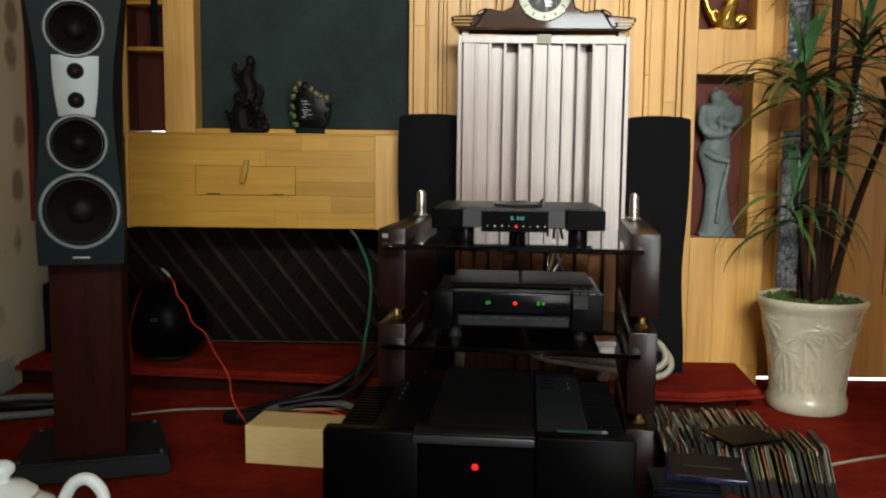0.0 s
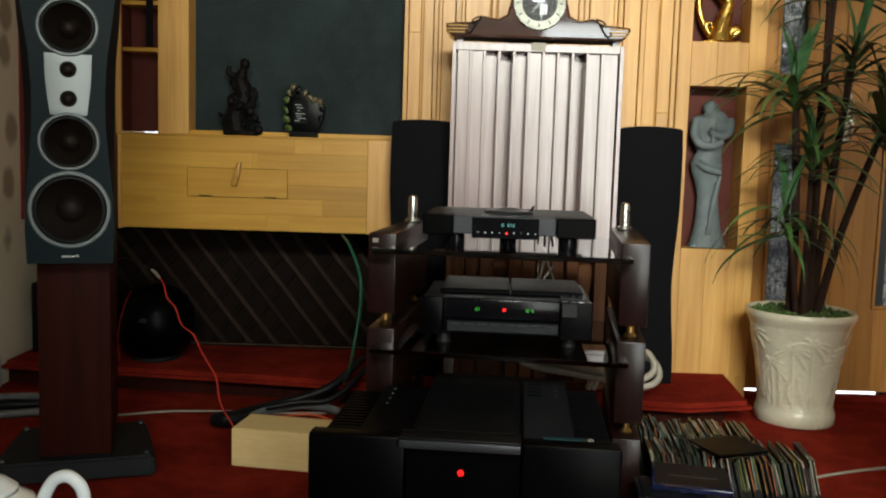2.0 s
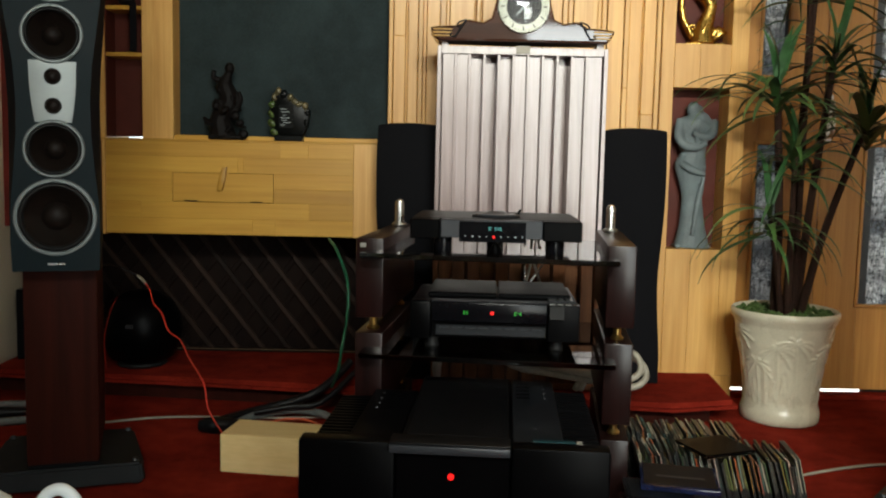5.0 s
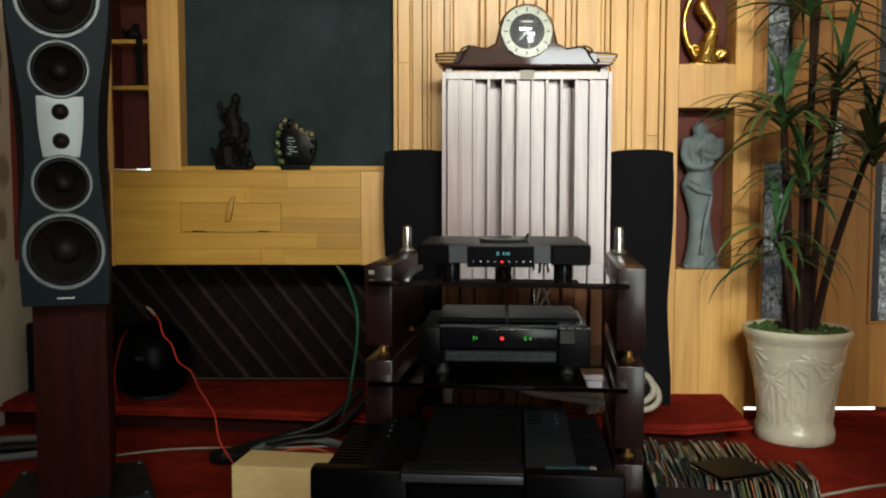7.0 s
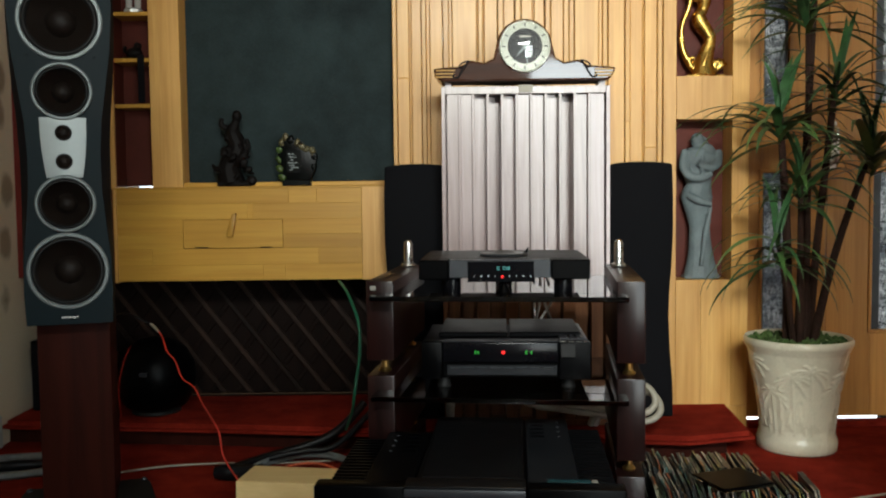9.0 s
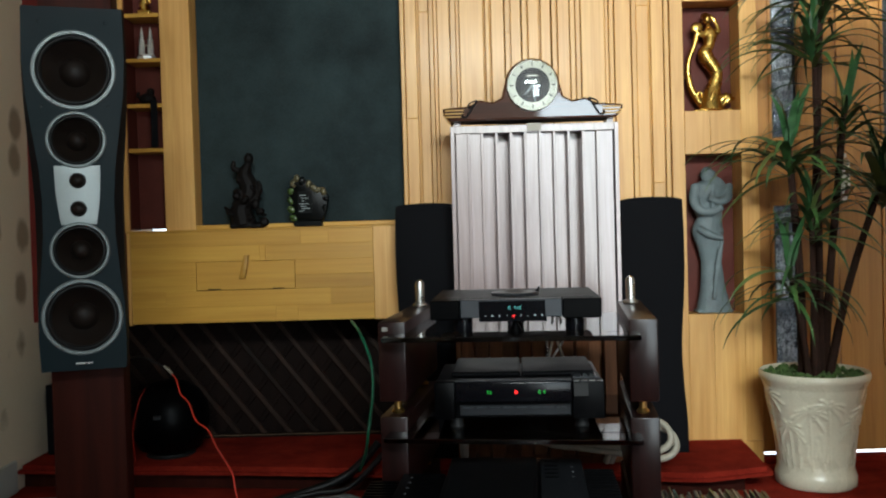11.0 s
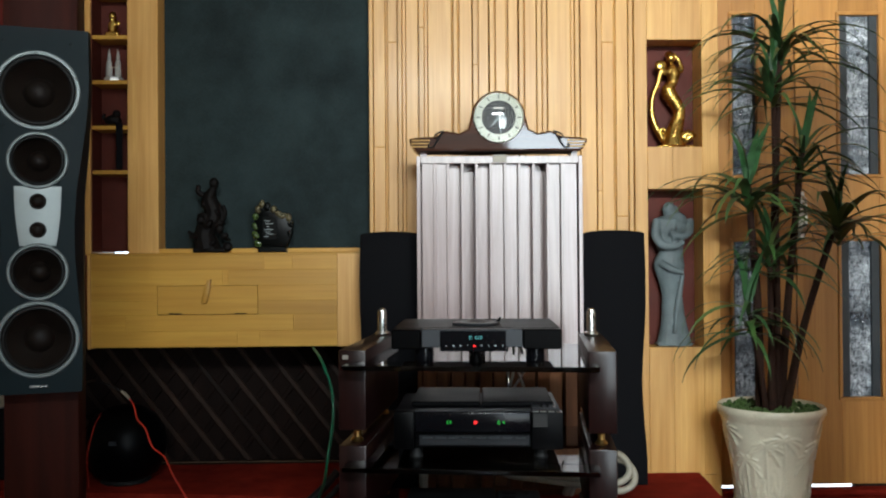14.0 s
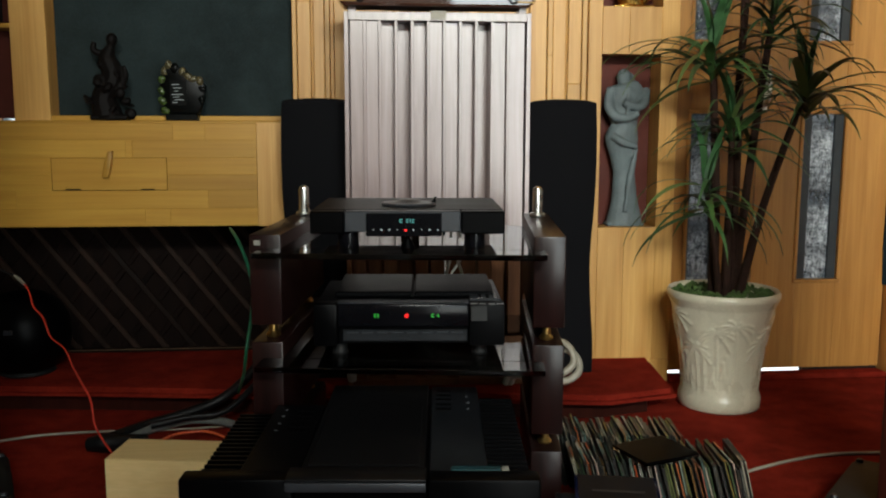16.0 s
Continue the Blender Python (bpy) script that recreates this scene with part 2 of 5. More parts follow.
def glass_mat(name, colour, rough=0.02, trans=1.0, ior=1.5):
    m, n, l, b = base_mat(name)
    b.inputs["Base Color"].default_value = (*colour, 1)
    set_in(b, rough=rough, trans=trans, ior=ior)
    return m


def cast_glass():
    """Cast glass with drawn streaks, clear grey body; sparkle and reflected bands are painted colour."""
    m, n, l, b = base_mat("rippled door glass")
    a = noise_tex(n, l, coords(n, l, (1.0, 1.0, 0.35)), 75, 5, 0.75, 1.2)
    c = noise_tex(n, l, coords(n, l, (0.4, 1.0, 1.0)), 60, 5, 0.8, 0.8)
    big = noise_tex(n, l, coords(n, l, (0.2, 1.0, 1.0)), 9, 2)
    sparkle = mix(n, l, 0.5, ramp(n, l, a, [(0.43, (0.02, 0.027, 0.034)), (0.60, (0.9, 0.94, 0.96))]), ramp(n, l, c, [(0.45, (0.02, 0.027, 0.034)), (0.62, (0.9, 0.93, 0.95))]))
    l.new(mix(n, l, 1.0, sparkle, ramp(n, l, big, [(0.38, (0.16, 0.18, 0.21)), (0.56, (1, 1, 1))]), "MULTIPLY"), b.inputs["Base Color"])
    set_in(b, rough=0.12, trans=0.35, ior=1.5)
    bump(n, l, b, a, 0.6, 0.006)
    return m


def glow(name, colour, strength):
    m, n, l, b = base_mat(name)
    b.inputs["Base Color"].default_value = (0, 0, 0, 1)
    b.inputs["Emission Color"].default_value = (*colour, 1)
    b.inputs["Emission Strength"].default_value = strength
    return m


def cd_mat():
    m, n, l, b = base_mat("printed disc spine")
    oi, geo, both, wrapped = n.new("ShaderNodeObjectInfo"), n.new("ShaderNodeNewGeometry"), n.new("ShaderNodeMath"), n.new("ShaderNodeMath")
    wrapped.operation = "FRACT"
    l.new(oi.outputs["Random"], both.inputs[0])
    l.new(geo.outputs["Random Per Island"], both.inputs[1])
    l.new(both.outputs[0], wrapped.inputs[0])
    c = ramp(n, l, wrapped.outputs[0], [(0.0, (0.006, 0.007, 0.008)), (0.12, (0.07, 0.077, 0.07)), (0.24, (0.03, 0.15, 0.14)), (0.36, (0.36, 0.32, 0.23)), (0.42, (0.04, 0.04, 0.045)), (0.50, (0.01, 0.01, 0.012)), (0.58, (0.54, 0.52, 0.45)),
                                              (0.66, (0.38, 0.065, 0.014)), (0.74, (0.20, 0.17, 0.03)), (0.82, (0.03, 0.10, 0.04)), (0.90, (0.012, 0.014, 0.02)), (0.97, (0.50, 0.45, 0.32))])
    l.new(mix(n, l, 0.2, c, ramp(n, l, noise_tex(n, l, coords(n, l, (1, 1, 1), 9.0), 60, 2), [(0.45, (0.01, 0.01, 0.01)), (0.62, (0.25, 0.2, 0.1))])), b.inputs["Base Color"])
    set_in(b, rough=0.35, coat=0.3, spec=0.3)
    return m


cd_body = plain("dark disc case", (0.012, 0.013, 0.012), 0.3, 0.5, 40, 0.0, spec=0.3)
carpet, wallpaper, leaf_green, cd_print = carpet_mat(), wallpaper_mat(), leaf_mat(), cd_mat()
smoked_glass = glass_mat("smoked shelf glass", (0.10, 0.11, 0.12), 0.02)
ripple_glass = cast_glass()
clear_glass = glass_mat("clock glass", (0.95, 0.97, 0.97), 0.01)
jewel = glass_mat("clear jewel case", (0.85, 0.88, 0.88), 0.03, ior=1.2)
daylight = glow("daylight outside", (0.93, 0.96, 1.0), 1.8)
dn, dl = daylight.node_tree.nodes, daylight.node_tree.links
dl.new(ramp(dn, dl, noise_tex(dn, dl, coords(dn, dl, (1, 1, 1)), 2.2, 4), [(0.42, (0.06, 0.08, 0.085)), (0.6, (1.7, 1.8, 1.9))]), dn["Principled BSDF"].inputs["Emission Color"])
led_red, led_green, led_cyan, led_white = glow("red lamp", (1.0, 0.008, 0.008), 1.5), glow("green digits", (0.06, 0.8, 0.06), 0.6), glow("cyan digits", (0.2, 0.8, 0.75), 0.6), glow("white key lights", (0.8, 0.9, 0.9), 0.6)

# ---- mesh tools ----


def bm_box(x0, x1, y0, y1, z0, z1, bevel=0.0, seg=1, bm=None):
    b = bmesh.new()
    bmesh.ops.create_cube(b, size=1)
    for v in b.verts:
        v.co = Vector(((x0 + x1) / 2 + v.co.x * (x1 - x0), (y0 + y1) / 2 + v.co.y * (y1 - y0), (z0 + z1) / 2 + v.co.z * (z1 - z0)))
    if bevel:
        bmesh.ops.bevel(b, geom=b.edges[:], offset=bevel, segments=seg, affect="EDGES", profile=0.5)
    return join(bm, b)


def join(into, b):
    if into is None:
        return b
    me = bpy.data.meshes.new("tmp")
    b.to_mesh(me)
    b.free()
    into.from_mesh(me)
    bpy.data.meshes.remove(me)
    return into


def bm_lathe(profile, seg=32, m=None, bm=None):
    """Turns (radius, height) points round z."""
    b = bmesh.new()
    rings = []
    for r, z in profile:
        if r < 1e-6:
            rings.append([b.verts.new((0, 0, z))])
        else:
            rings.append([b.verts.new((r * math.cos(2 * math.pi * i / seg), r * math.sin(2 * math.pi * i / seg), z)) for i in range(seg)])
    for p, q in zip(rings, rings[1:]):
        for i in range(seg):
            j = (i + 1) % seg
            f = [p[i % len(p)], p[j % len(p)], q[j % len(q)], q[i % len(q)]]
            f = [v for k, v in enumerate(f) if v not in f[:k]]
            if len(f) > 2:
                b.faces.new(f)
    if m is not None:
        bmesh.ops.transform(b, matrix=m, verts=b.verts)
    bmesh.ops.recalc_face_normals(b, faces=b.faces)
    return join(bm, b)


def smooth_path(pts, n=8):
    p = [Vector(q) for q in pts]
    p = [p[0] * 2 - p[1]] + p + [p[-1] * 2 - p[-2]]
    out = []
    for a, b, c, d in zip(p, p[1:], p[2:], p[3:]):
        for i in range(n):
            t = i / n
            out.append(0.5 * (2 * b + (c - a) * t + (2 * a - 5 * b + 4 * c - d) * t * t + (3 * b - a - 3 * c + d) * t ** 3))
    return out + [p[-2]]


def bm_tube(pts, radius, seg=8, n=8, bm=None):
    """A tube along a smooth path; radius: one value, or one for each given point."""
    path = smooth_path(pts, n)
    rs = [radius] * len(pts) if isinstance(radius, (int, float)) else list(radius)
    b = bmesh.new()
    rings, side = [], Vector((1, 0.2, 0.1))
    for i, p in enumerate(path):
        t = (path[min(i + 1, len(path) - 1)] - path[max(i - 1, 0)]).normalized()
        side = (side - t * side.dot(t)).normalized()
        up = t.cross(side)
        k = min(i / n, len(rs) - 1)
        r = rs[int(k)] + (rs[min(int(k) + 1, len(rs) - 1)] - rs[int(k)]) * (k - int(k))
        rings.append([b.verts.new(p + (side * math.cos(a) + up * math.sin(a)) * r) for a in (2 * math.pi * j / seg for j in range(seg))])
    for p, q in zip(rings, rings[1:]):
        for i in range(seg):
            b.faces.new((p[i], p[(i + 1) % seg], q[(i + 1) % seg], q[i]))
    b.faces.new(rings[0][::-1])
    b.faces.new(rings[-1])
    bmesh.ops.recalc_face_normals(b, faces=b.faces)
    return join(bm, b)


def bm_prism(outline, y0, y1, bevel=0.0, bm=None):
    """An (x, z) outline with thickness from y0 to y1."""
    b = bmesh.new()
    f = b.faces.new([b.verts.new((x, y0, z)) for x, z in outline])
    ext = bmesh.ops.extrude_face_region(b, geom=[f])
    for v in ext["geom"]:
        if isinstance(v, bmesh.types.BMVert):
            v.co.y = y1
    bmesh.ops.recalc_face_normals(b, faces=b.faces)
    if bevel:
        caps = [e for e in b.edges if abs(e.verts[0].co.y - e.verts[1].co.y) < 1e-6]
        bmesh.ops.bevel(b, geom=caps, offset=bevel, segments=2, affect="EDGES", profile=0.5)
    return join(bm, b)


def bm_ball(c, r, bm=None, turn=None, seg=14):
    b = bmesh.new()
    bmesh.ops.create_uvsphere(b, u_segments=seg, v_segments=seg // 2 + 1, radius=1)
    r = (r, r, r) if isinstance(r, (int, float)) else r
    m = Matrix.Translation(c) @ (turn or Matrix()) @ Matrix.Diagonal((*r, 1))
    bmesh.ops.transform(b, matrix=m, verts=b.verts)
    return join(bm, b)


def mesh_of(name, b, material, smooth=None):
    me = bpy.data.meshes.new(name)
    b.to_mesh(me)
    b.free()
    me.materials.append(material)
    if smooth:
        me.polygons.foreach_set("use_smooth", [True] * len(me.polygons))
        me.set_sharp_from_angle(angle=radians(smooth))
    return me


def part(name, b, material, parent=None, label="", smooth=35):
    ob = new(name, mesh_of(name, b, material, smooth))
    ob.parent = parent
    return tagged(ob, label)


def thing(name, m, label, category, group="", kind=""):
    ob = new(name)
    ob.empty_display_size = 0.05
    ob.matrix_world = m
    return tagged(ob, label, category, group, kind)


FRONT = pose(0, 0, 0, 90, 0, 0)  # turns a lathe's axis from z to -y

# ---- structure ----
LEFT, RIGHT, BACK, CEIL = -1.47, 2.55, -2.2, 2.7
tagged(part("floor", bm_box(LEFT - 0.1, RIGHT + 0.1, BACK - 0.1, 3.255, -0.1, 0), carpet), "worn red carpeted floor with darker trodden patches", "floor", kind="structure")


def platform():
    """Carpeted deck oversailing a dark set-back base, shaped to give the riser's shade."""
    for name, pts, z0, z1, mat, label in (
        ("platform", [(LEFT, 3.07), (-0.7, 2.985), (0.8, 2.775), (1.02, 2.835), (1.06, 3.24), (0.9, 3.5), (LEFT, 3.5)], 0.060, 0.085, carpet, "low red carpeted platform along the panelled wall"),
        ("platform_plinth", [(LEFT, 3.13), (-0.7, 3.045), (0.77, 2.84), (0.95, 2.89), (0.99, 3.24), (0.9, 3.5), (LEFT, 3.5)], 0.0, 0.0598, rosewood, "dark set-back base standing in for shade on the platform riser"),
    ):
        b = bmesh.new()
        f = b.faces.new([b.verts.new((x, y, z0)) for x, y in pts])
        for v in bmesh.ops.extrude_face_region(b, geom=[f])["geom"]:
            if isinstance(v, bmesh.types.BMVert):
                v.co.z = z1
        bmesh.ops.recalc_face_normals(b, faces=b.faces)
        if name == "platform":
            bmesh.ops.bevel(b, geom=[e for e in b.edges if min(v.co.z for v in e.verts) > 0.08], offset=0.016, segments=4, affect="EDGES")
        tagged(part(name, b, mat, smooth=50), label, "platform", kind="structure")


platform()
tagged(part("wall_west", bm_box(LEFT - 0.12, LEFT, BACK, 3.62, 0, CEIL), wallpaper), "cream wallpapered wall with faded brown leaf motifs", "wall", kind="structure")
tagged(part("baseboard", bm_box(LEFT, LEFT + 0.012, BACK, 3.06, 0, 0.11, 0.003), skirt_mat), "pale tiled skirting along the wallpapered wall", "baseboard", kind="structure")
tagged(part("wall_east", bm_box(RIGHT, RIGHT + 0.12, BACK, 3.62, 0, CEIL), wall_white), "plain off-white plaster side wall", "wall", kind="structure")
tagged(part("ceiling", bm_box(LEFT - 0.12, RIGHT + 0.12, BACK - 0.12, 3.62, CEIL, CEIL + 0.1), ceiling_white), "plain white plaster ceiling", "ceiling", kind="structure")


def wall_south():
    x0, x1, xs = LEFT - 0.12, RIGHT + 0.12, (-0.3, 0.85, 1.95)
    b = bm_box(x0, xs[0], BACK - 0.12, BACK, 0, CEIL)
    bm_box(xs[0], xs[1], BACK - 0.12, BACK, 0, 2.29, bm=b)
    bm_box(xs[1], xs[2], BACK - 0.12, BACK, 2.035, 2.29, bm=b)
    bm_box(xs[0], 1.4, BACK - 0.12, BACK, 2.67, CEIL, bm=b)
    bm_box(1.4, xs[2], BACK - 0.12, BACK, 2.29, CEIL, bm=b)
    bm_box(xs[2], x1, BACK - 0.12, BACK, 0, CEIL, bm=b)
    bm_box(xs[1], xs[2], BACK - 0.12, BACK, 0, 0.085, bm=b)
    tagged(part("wall_south", b, wall_white), "plain off-white unseen wall with added high window and glass door openings", "wall", kind="structure")


wall_south()

north = thing("wall_north", Matrix(), "panelled pine feature wall with niches and cloth field", "wall", kind="structure")
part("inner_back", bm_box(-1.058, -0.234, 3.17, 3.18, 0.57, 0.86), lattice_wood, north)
part("backing", bm_box(-0.16, 1.13, 3.34, 3.5, 0, CEIL), door_wood, north)
part("cloth_field", bm_box(-0.8595, -0.1245, 3.27, 3.34, 0.8, CEIL, 0.002), green_cloth, north, "slate green cloth panel")
part("side_backing", bm_box(LEFT, -1.1185, 3.24, 3.5, 0.56, CEIL), red_panel, north)
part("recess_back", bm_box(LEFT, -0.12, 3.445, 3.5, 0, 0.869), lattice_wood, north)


def board(name, x0, x1, y0, y1, z0, z1, material, parent=north, bevel=0.0018):
    return part(name, bm_box(x0, x1, y0, y1, z0, z1, bevel), material, parent, smooth=30)


# Shelf column, with a slit of daylight at its foot.
board("stile", -1.118, -1.094, 3.19, 3.42, 0.872, CEIL, pine_v)
board("stile", -0.966, -0.860, 3.19, 3.42, 0.872, CEIL, pine_v)
board("niche_back", -1.0935, -0.9665, 3.29, 3.30, 0.884, CEIL, niche_red)
board("niche_lining", -1.0938, -1.0905, 3.1985, 3.2895, 0.884, CEIL, niche_red, bevel=0.0005)
for z in (1.168, 1.325, 1.484, 1.642, 1.798, 1.955, 2.11):
    board("shelf", -1.0902, -0.966, 3.195, 3.2895, z - 0.014, z, pine_h)

# Boxed mantel: level boards round a hatch, and an upright end board.
rnd = random.Random(5)
hx0, hx1, hz0, hz1 = -0.85, -0.506, 0.664, 0.764
rows_z = [(0.553, 0.608), (0.608, hz0), (hz0, 0.712), (0.712, hz1), (hz1, 0.818), (0.818, 0.872)]
for z0, z1 in rows_z:
    spans = [(-1.076, hx0), (hx1, -0.234)] if z0 >= hz0 - 1e-6 and z1 <= hz1 + 1e-6 else [(-1.076, -0.234)]
    for a, c in spans:
        cuts = [a] + sorted(rnd.uniform(a + 0.1, c - 0.1) for _ in range(2 if c - a > 0.5 else 0)) + [c]
        for p, q in zip(cuts, cuts[1:]):
            o = rnd.uniform(0, 0.0008)
            board("board", p, q, 3.14 - o, 3.165, z0, z1, pine_h, bevel=0.0007)
hatch = board("hatch", hx0 + 0.0012, hx1 - 0.0012, 3.1392, 3.165, hz0 + 0.0018, hz1 - 0.001, pine_h, bevel=0.0007)
part("hatch_peg", bm_prism([(-0.676, 0.783), (-0.663, 0.785), (-0.668, 0.745), (-0.677, 0.706), (-0.696, 0.704), (-0.688, 0.745)], 3.118, 3.139, 0.002), pine_h, hatch, "turned wooden peg latch")
part("hatch_gap", bm_box(-0.81, -0.765, 3.1372, 3.1384, hz0 + 0.002, hz0 + 0.006), black_cloth, hatch)
part("hatch_gap", bm_box(-0.585, -0.545, 3.1372, 3.1384, hz0 + 0.001, hz0 + 0.005), black_cloth, hatch)
board("end_board", -1.088, -1.0765, 3.137, 3.44, 0.548, 0.872, pine_v)
board("end_board", -0.2335, -0.124, 3.137, 3.44, 0.551, 0.872, pine_v)
board("mantel_top", -1.088, -0.124, 3.138, 3.42, 0.8725, 0.881, pine_h).location.z = -0.0045
# Mantel inside and underside take the dark lattice wood, not the pine.
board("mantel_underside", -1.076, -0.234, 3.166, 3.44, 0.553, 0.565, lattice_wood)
board("mantel_ledge", -0.874, -0.124, 3.20, 3.268, 0.8768, 0.892, pine_h)

# Slatted field: uneven upright battens; start, end and how far each stands proud, in millimetres.
BATTENS = "0-14-26 16-57-20 58-65-0 66-100-14 102-117-26 118-130-0 131-174-14 177-196-26 197-208-0 209-293-18 294-299-4 300-314-26 315-320-4 321-366-16 369-386-24 387-389-6 390-425-18 429-446-24 447-450-6 451-488-18 489-495-4 496-530-15 534-550-26 551-554-6 555-596-17 598-615-23 618-634-16 637-720-17 721-733-12 734-750-24 755-811-15 813-829-24 831-874-14 875-880-11 881-924-18 926-942-24"
rnd = random.Random(11)
for item in BATTENS.split():
    a, c, proud = (int(q) / 1000 for q in item.split("-"))
    joints = sorted(rnd.uniform(0.3, 2.4) for _ in range(rnd.choice((0, 1, 1, 2))))
    for z0, z1 in zip([0.085] + joints, joints + [CEIL]):
        board("batten", -0.1235 + a, -0.1233 + c, 3.233 - proud * 0.8, 3.34, z0, z1, pine_v, bevel=0.002)

# Niche column.
NX0, NX1 = 0.866, 1.062
board("stile", 0.8205, NX0, 3.203, 3.34, 0.078, CEIL, pine_v)
board("stile", NX1, 1.122, 3.203, 3.34, 0.078, CEIL, pine_v)
for z0, z1 in ((0.078, 0.53), (1.094, 1.244), (1.627, 1.772), (2.15, CEIL)):
    for a, c in ((NX0, 0.955), (0.955, NX1)):
        board("rail", a + 0.0003, c - 0.0003, 3.203, 3.34, z0, z1, pine_v, bevel=0.0008)
for z0, z1 in ((0.53, 1.094), (1.244, 1.627), (1.772, 2.15)):
    board("niche_back", NX0, NX1, 3.305, 3.338, z0, z1, niche_red)

# Lattice of crossing laths under the mantel.
lattice = thing("lattice_screen", Matrix(), "dark wooden diagonal lattice screen beneath the mantel", "screen")


def lath(x, s, y):
    b = bm_box(-0.009, 0.009, 0, 0.008, -0.36, 0.36, 0.0015)
    bmesh.ops.rotate(b, cent=(0, 0, 0), matrix=Matrix.Rotation(radians(s), 3, "Y"), verts=b.verts)
    bmesh.ops.translate(b, vec=(x, y, 0.32), verts=b.verts)
    for co, no in (((0, 0, 0.088), (0, 0, -1)), ((0, 0, 0.552), (0, 0, 1)), ((LEFT, 0, 0), (-1, 0, 0)), ((-0.13, 0, 0), (1, 0, 0))):
        r = bmesh.ops.bisect_plane(b, geom=b.verts[:] + b.edges[:] + b.faces[:], plane_co=co, plane_no=no, clear_outer=True)
        cut = [e for e in r["geom_cut"] if isinstance(e, bmesh.types.BMEdge)]
        if cut:
            bmesh.ops.edgeloop_fill(b, edges=cut)
    if b.verts:
        # Laths of one slant take the lighter wood, crossing laths the dark.
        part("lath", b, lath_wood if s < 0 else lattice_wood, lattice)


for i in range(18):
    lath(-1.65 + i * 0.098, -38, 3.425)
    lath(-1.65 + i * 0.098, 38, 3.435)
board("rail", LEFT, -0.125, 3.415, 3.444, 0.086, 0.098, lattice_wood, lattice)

part("rail_edge", bm_box(-1.2, -0.22, 3.411, 3.4145, 0.094, 0.0975, 0.0008), worn_edge, lattice, "pale worn edge strip")

# Double doors with rippled glass lights; daylight under and behind them.


def ripple_pane(x0, x1, y0, y1, z0, z1, step=0.0045):
    """A cast pane: uneven, vertically drawn ripples on its face, flat behind."""
    nx, nz = int((x1 - x0) / step), int((z1 - z0) / step)
    grid = []
    for k in range(nz + 1):
        for i in range(nx + 1):
            px, pz = x0 + (x1 - x0) * i / nx, z0 + (z1 - z0) * k / nz
            h = noise.noise((px * 95, 3.1, pz * 42)) * 0.0022 + noise.noise((px * 230, 7.7, pz * 120)) * 0.0012
            grid.append((px, y0 + (h if 0 < i < nx and 0 < k < nz else 0), pz))
    n = len(grid)
    verts = grid + [(x0, y1, z0), (x1, y1, z0), (x1, y1, z1), (x0, y1, z1)]
    w = nx + 1
    faces = [(k * w + i, k * w + i + 1, (k + 1) * w + i + 1, (k + 1) * w + i) for k in range(nz) for i in range(nx)]
    faces += [(n, n + 3, n + 2, n + 1), tuple(range(nx, -1, -1)) + (n, n + 1), tuple(nz * w + i for i in range(nx + 1)) + (n + 2, n + 3)]
    faces += [tuple(k * w for k in range(nz + 1)) + (n + 3, n), tuple(k * w + nx for k in range(nz, -1, -1)) + (n + 1, n + 2)]
    me = bpy.data.meshes.new("pane")
    me.from_pydata(verts, [], faces)
    b = bmesh.new()
    b.from_mesh(me)
    bpy.data.meshes.remove(me)
    return b


def door_leaf(name, x0, x1, gx0, gx1, label, edge=0.0):
    d = thing(name, Matrix(), label, "door", kind="structure")
    lights = ((0.34, 0.905), (1.146, 1.725))
    y0, y1 = 3.245, 3.285
    part("stile", bm_box(x0, gx0, y0, y1, 0.026, 2.3, 0.002), door_wood, d)
    part("stile", bm_box(gx1, x1, y0, y1, 0.026, 2.3, 0.002), door_wood, d)
    for z0, z1 in ((0.026, lights[0][0]), (lights[0][1], lights[1][0]), (lights[1][1], 2.3)):
        part("rail", bm_box(gx0, gx1, y0 + 0.0008, y1, z0, z1, 0.001), door_wood, d)
    for z0, z1 in lights:
        fr = part("glazing_frame", bm_box(gx0 - 0.012, gx1 + 0.012, y0 - 0.009, y0 - 0.0005, z0 - 0.012, z0, 0.002), door_wood, d)
        for a in ((gx0 - 0.012, gx1 + 0.012, z1, z1 + 0.012), (gx0 - 0.012, gx0, z0, z1), (gx1, gx1 + 0.012, z0, z1)):
            part("bead", bm_box(a[0], a[1], y0 - 0.009, y0 - 0.0005, a[2], a[3], 0.002), door_wood, fr)
        p = part("pane", ripple_pane(gx0, gx1, y0 + 0.012, y0 + 0.022, z0, z1), ripple_glass, d, "rippled grey glass", 80)
        p.visible_shadow = False
        for a, c in ((gx0, gx0 + edge), (gx1 - edge, gx1)) if edge else ():
            part("dark_lining", bm_box(a, c, y0 + 0.002, y0 + 0.0115, z0, z1, 0.002), lining, d, "dark rebate lining")
    return d


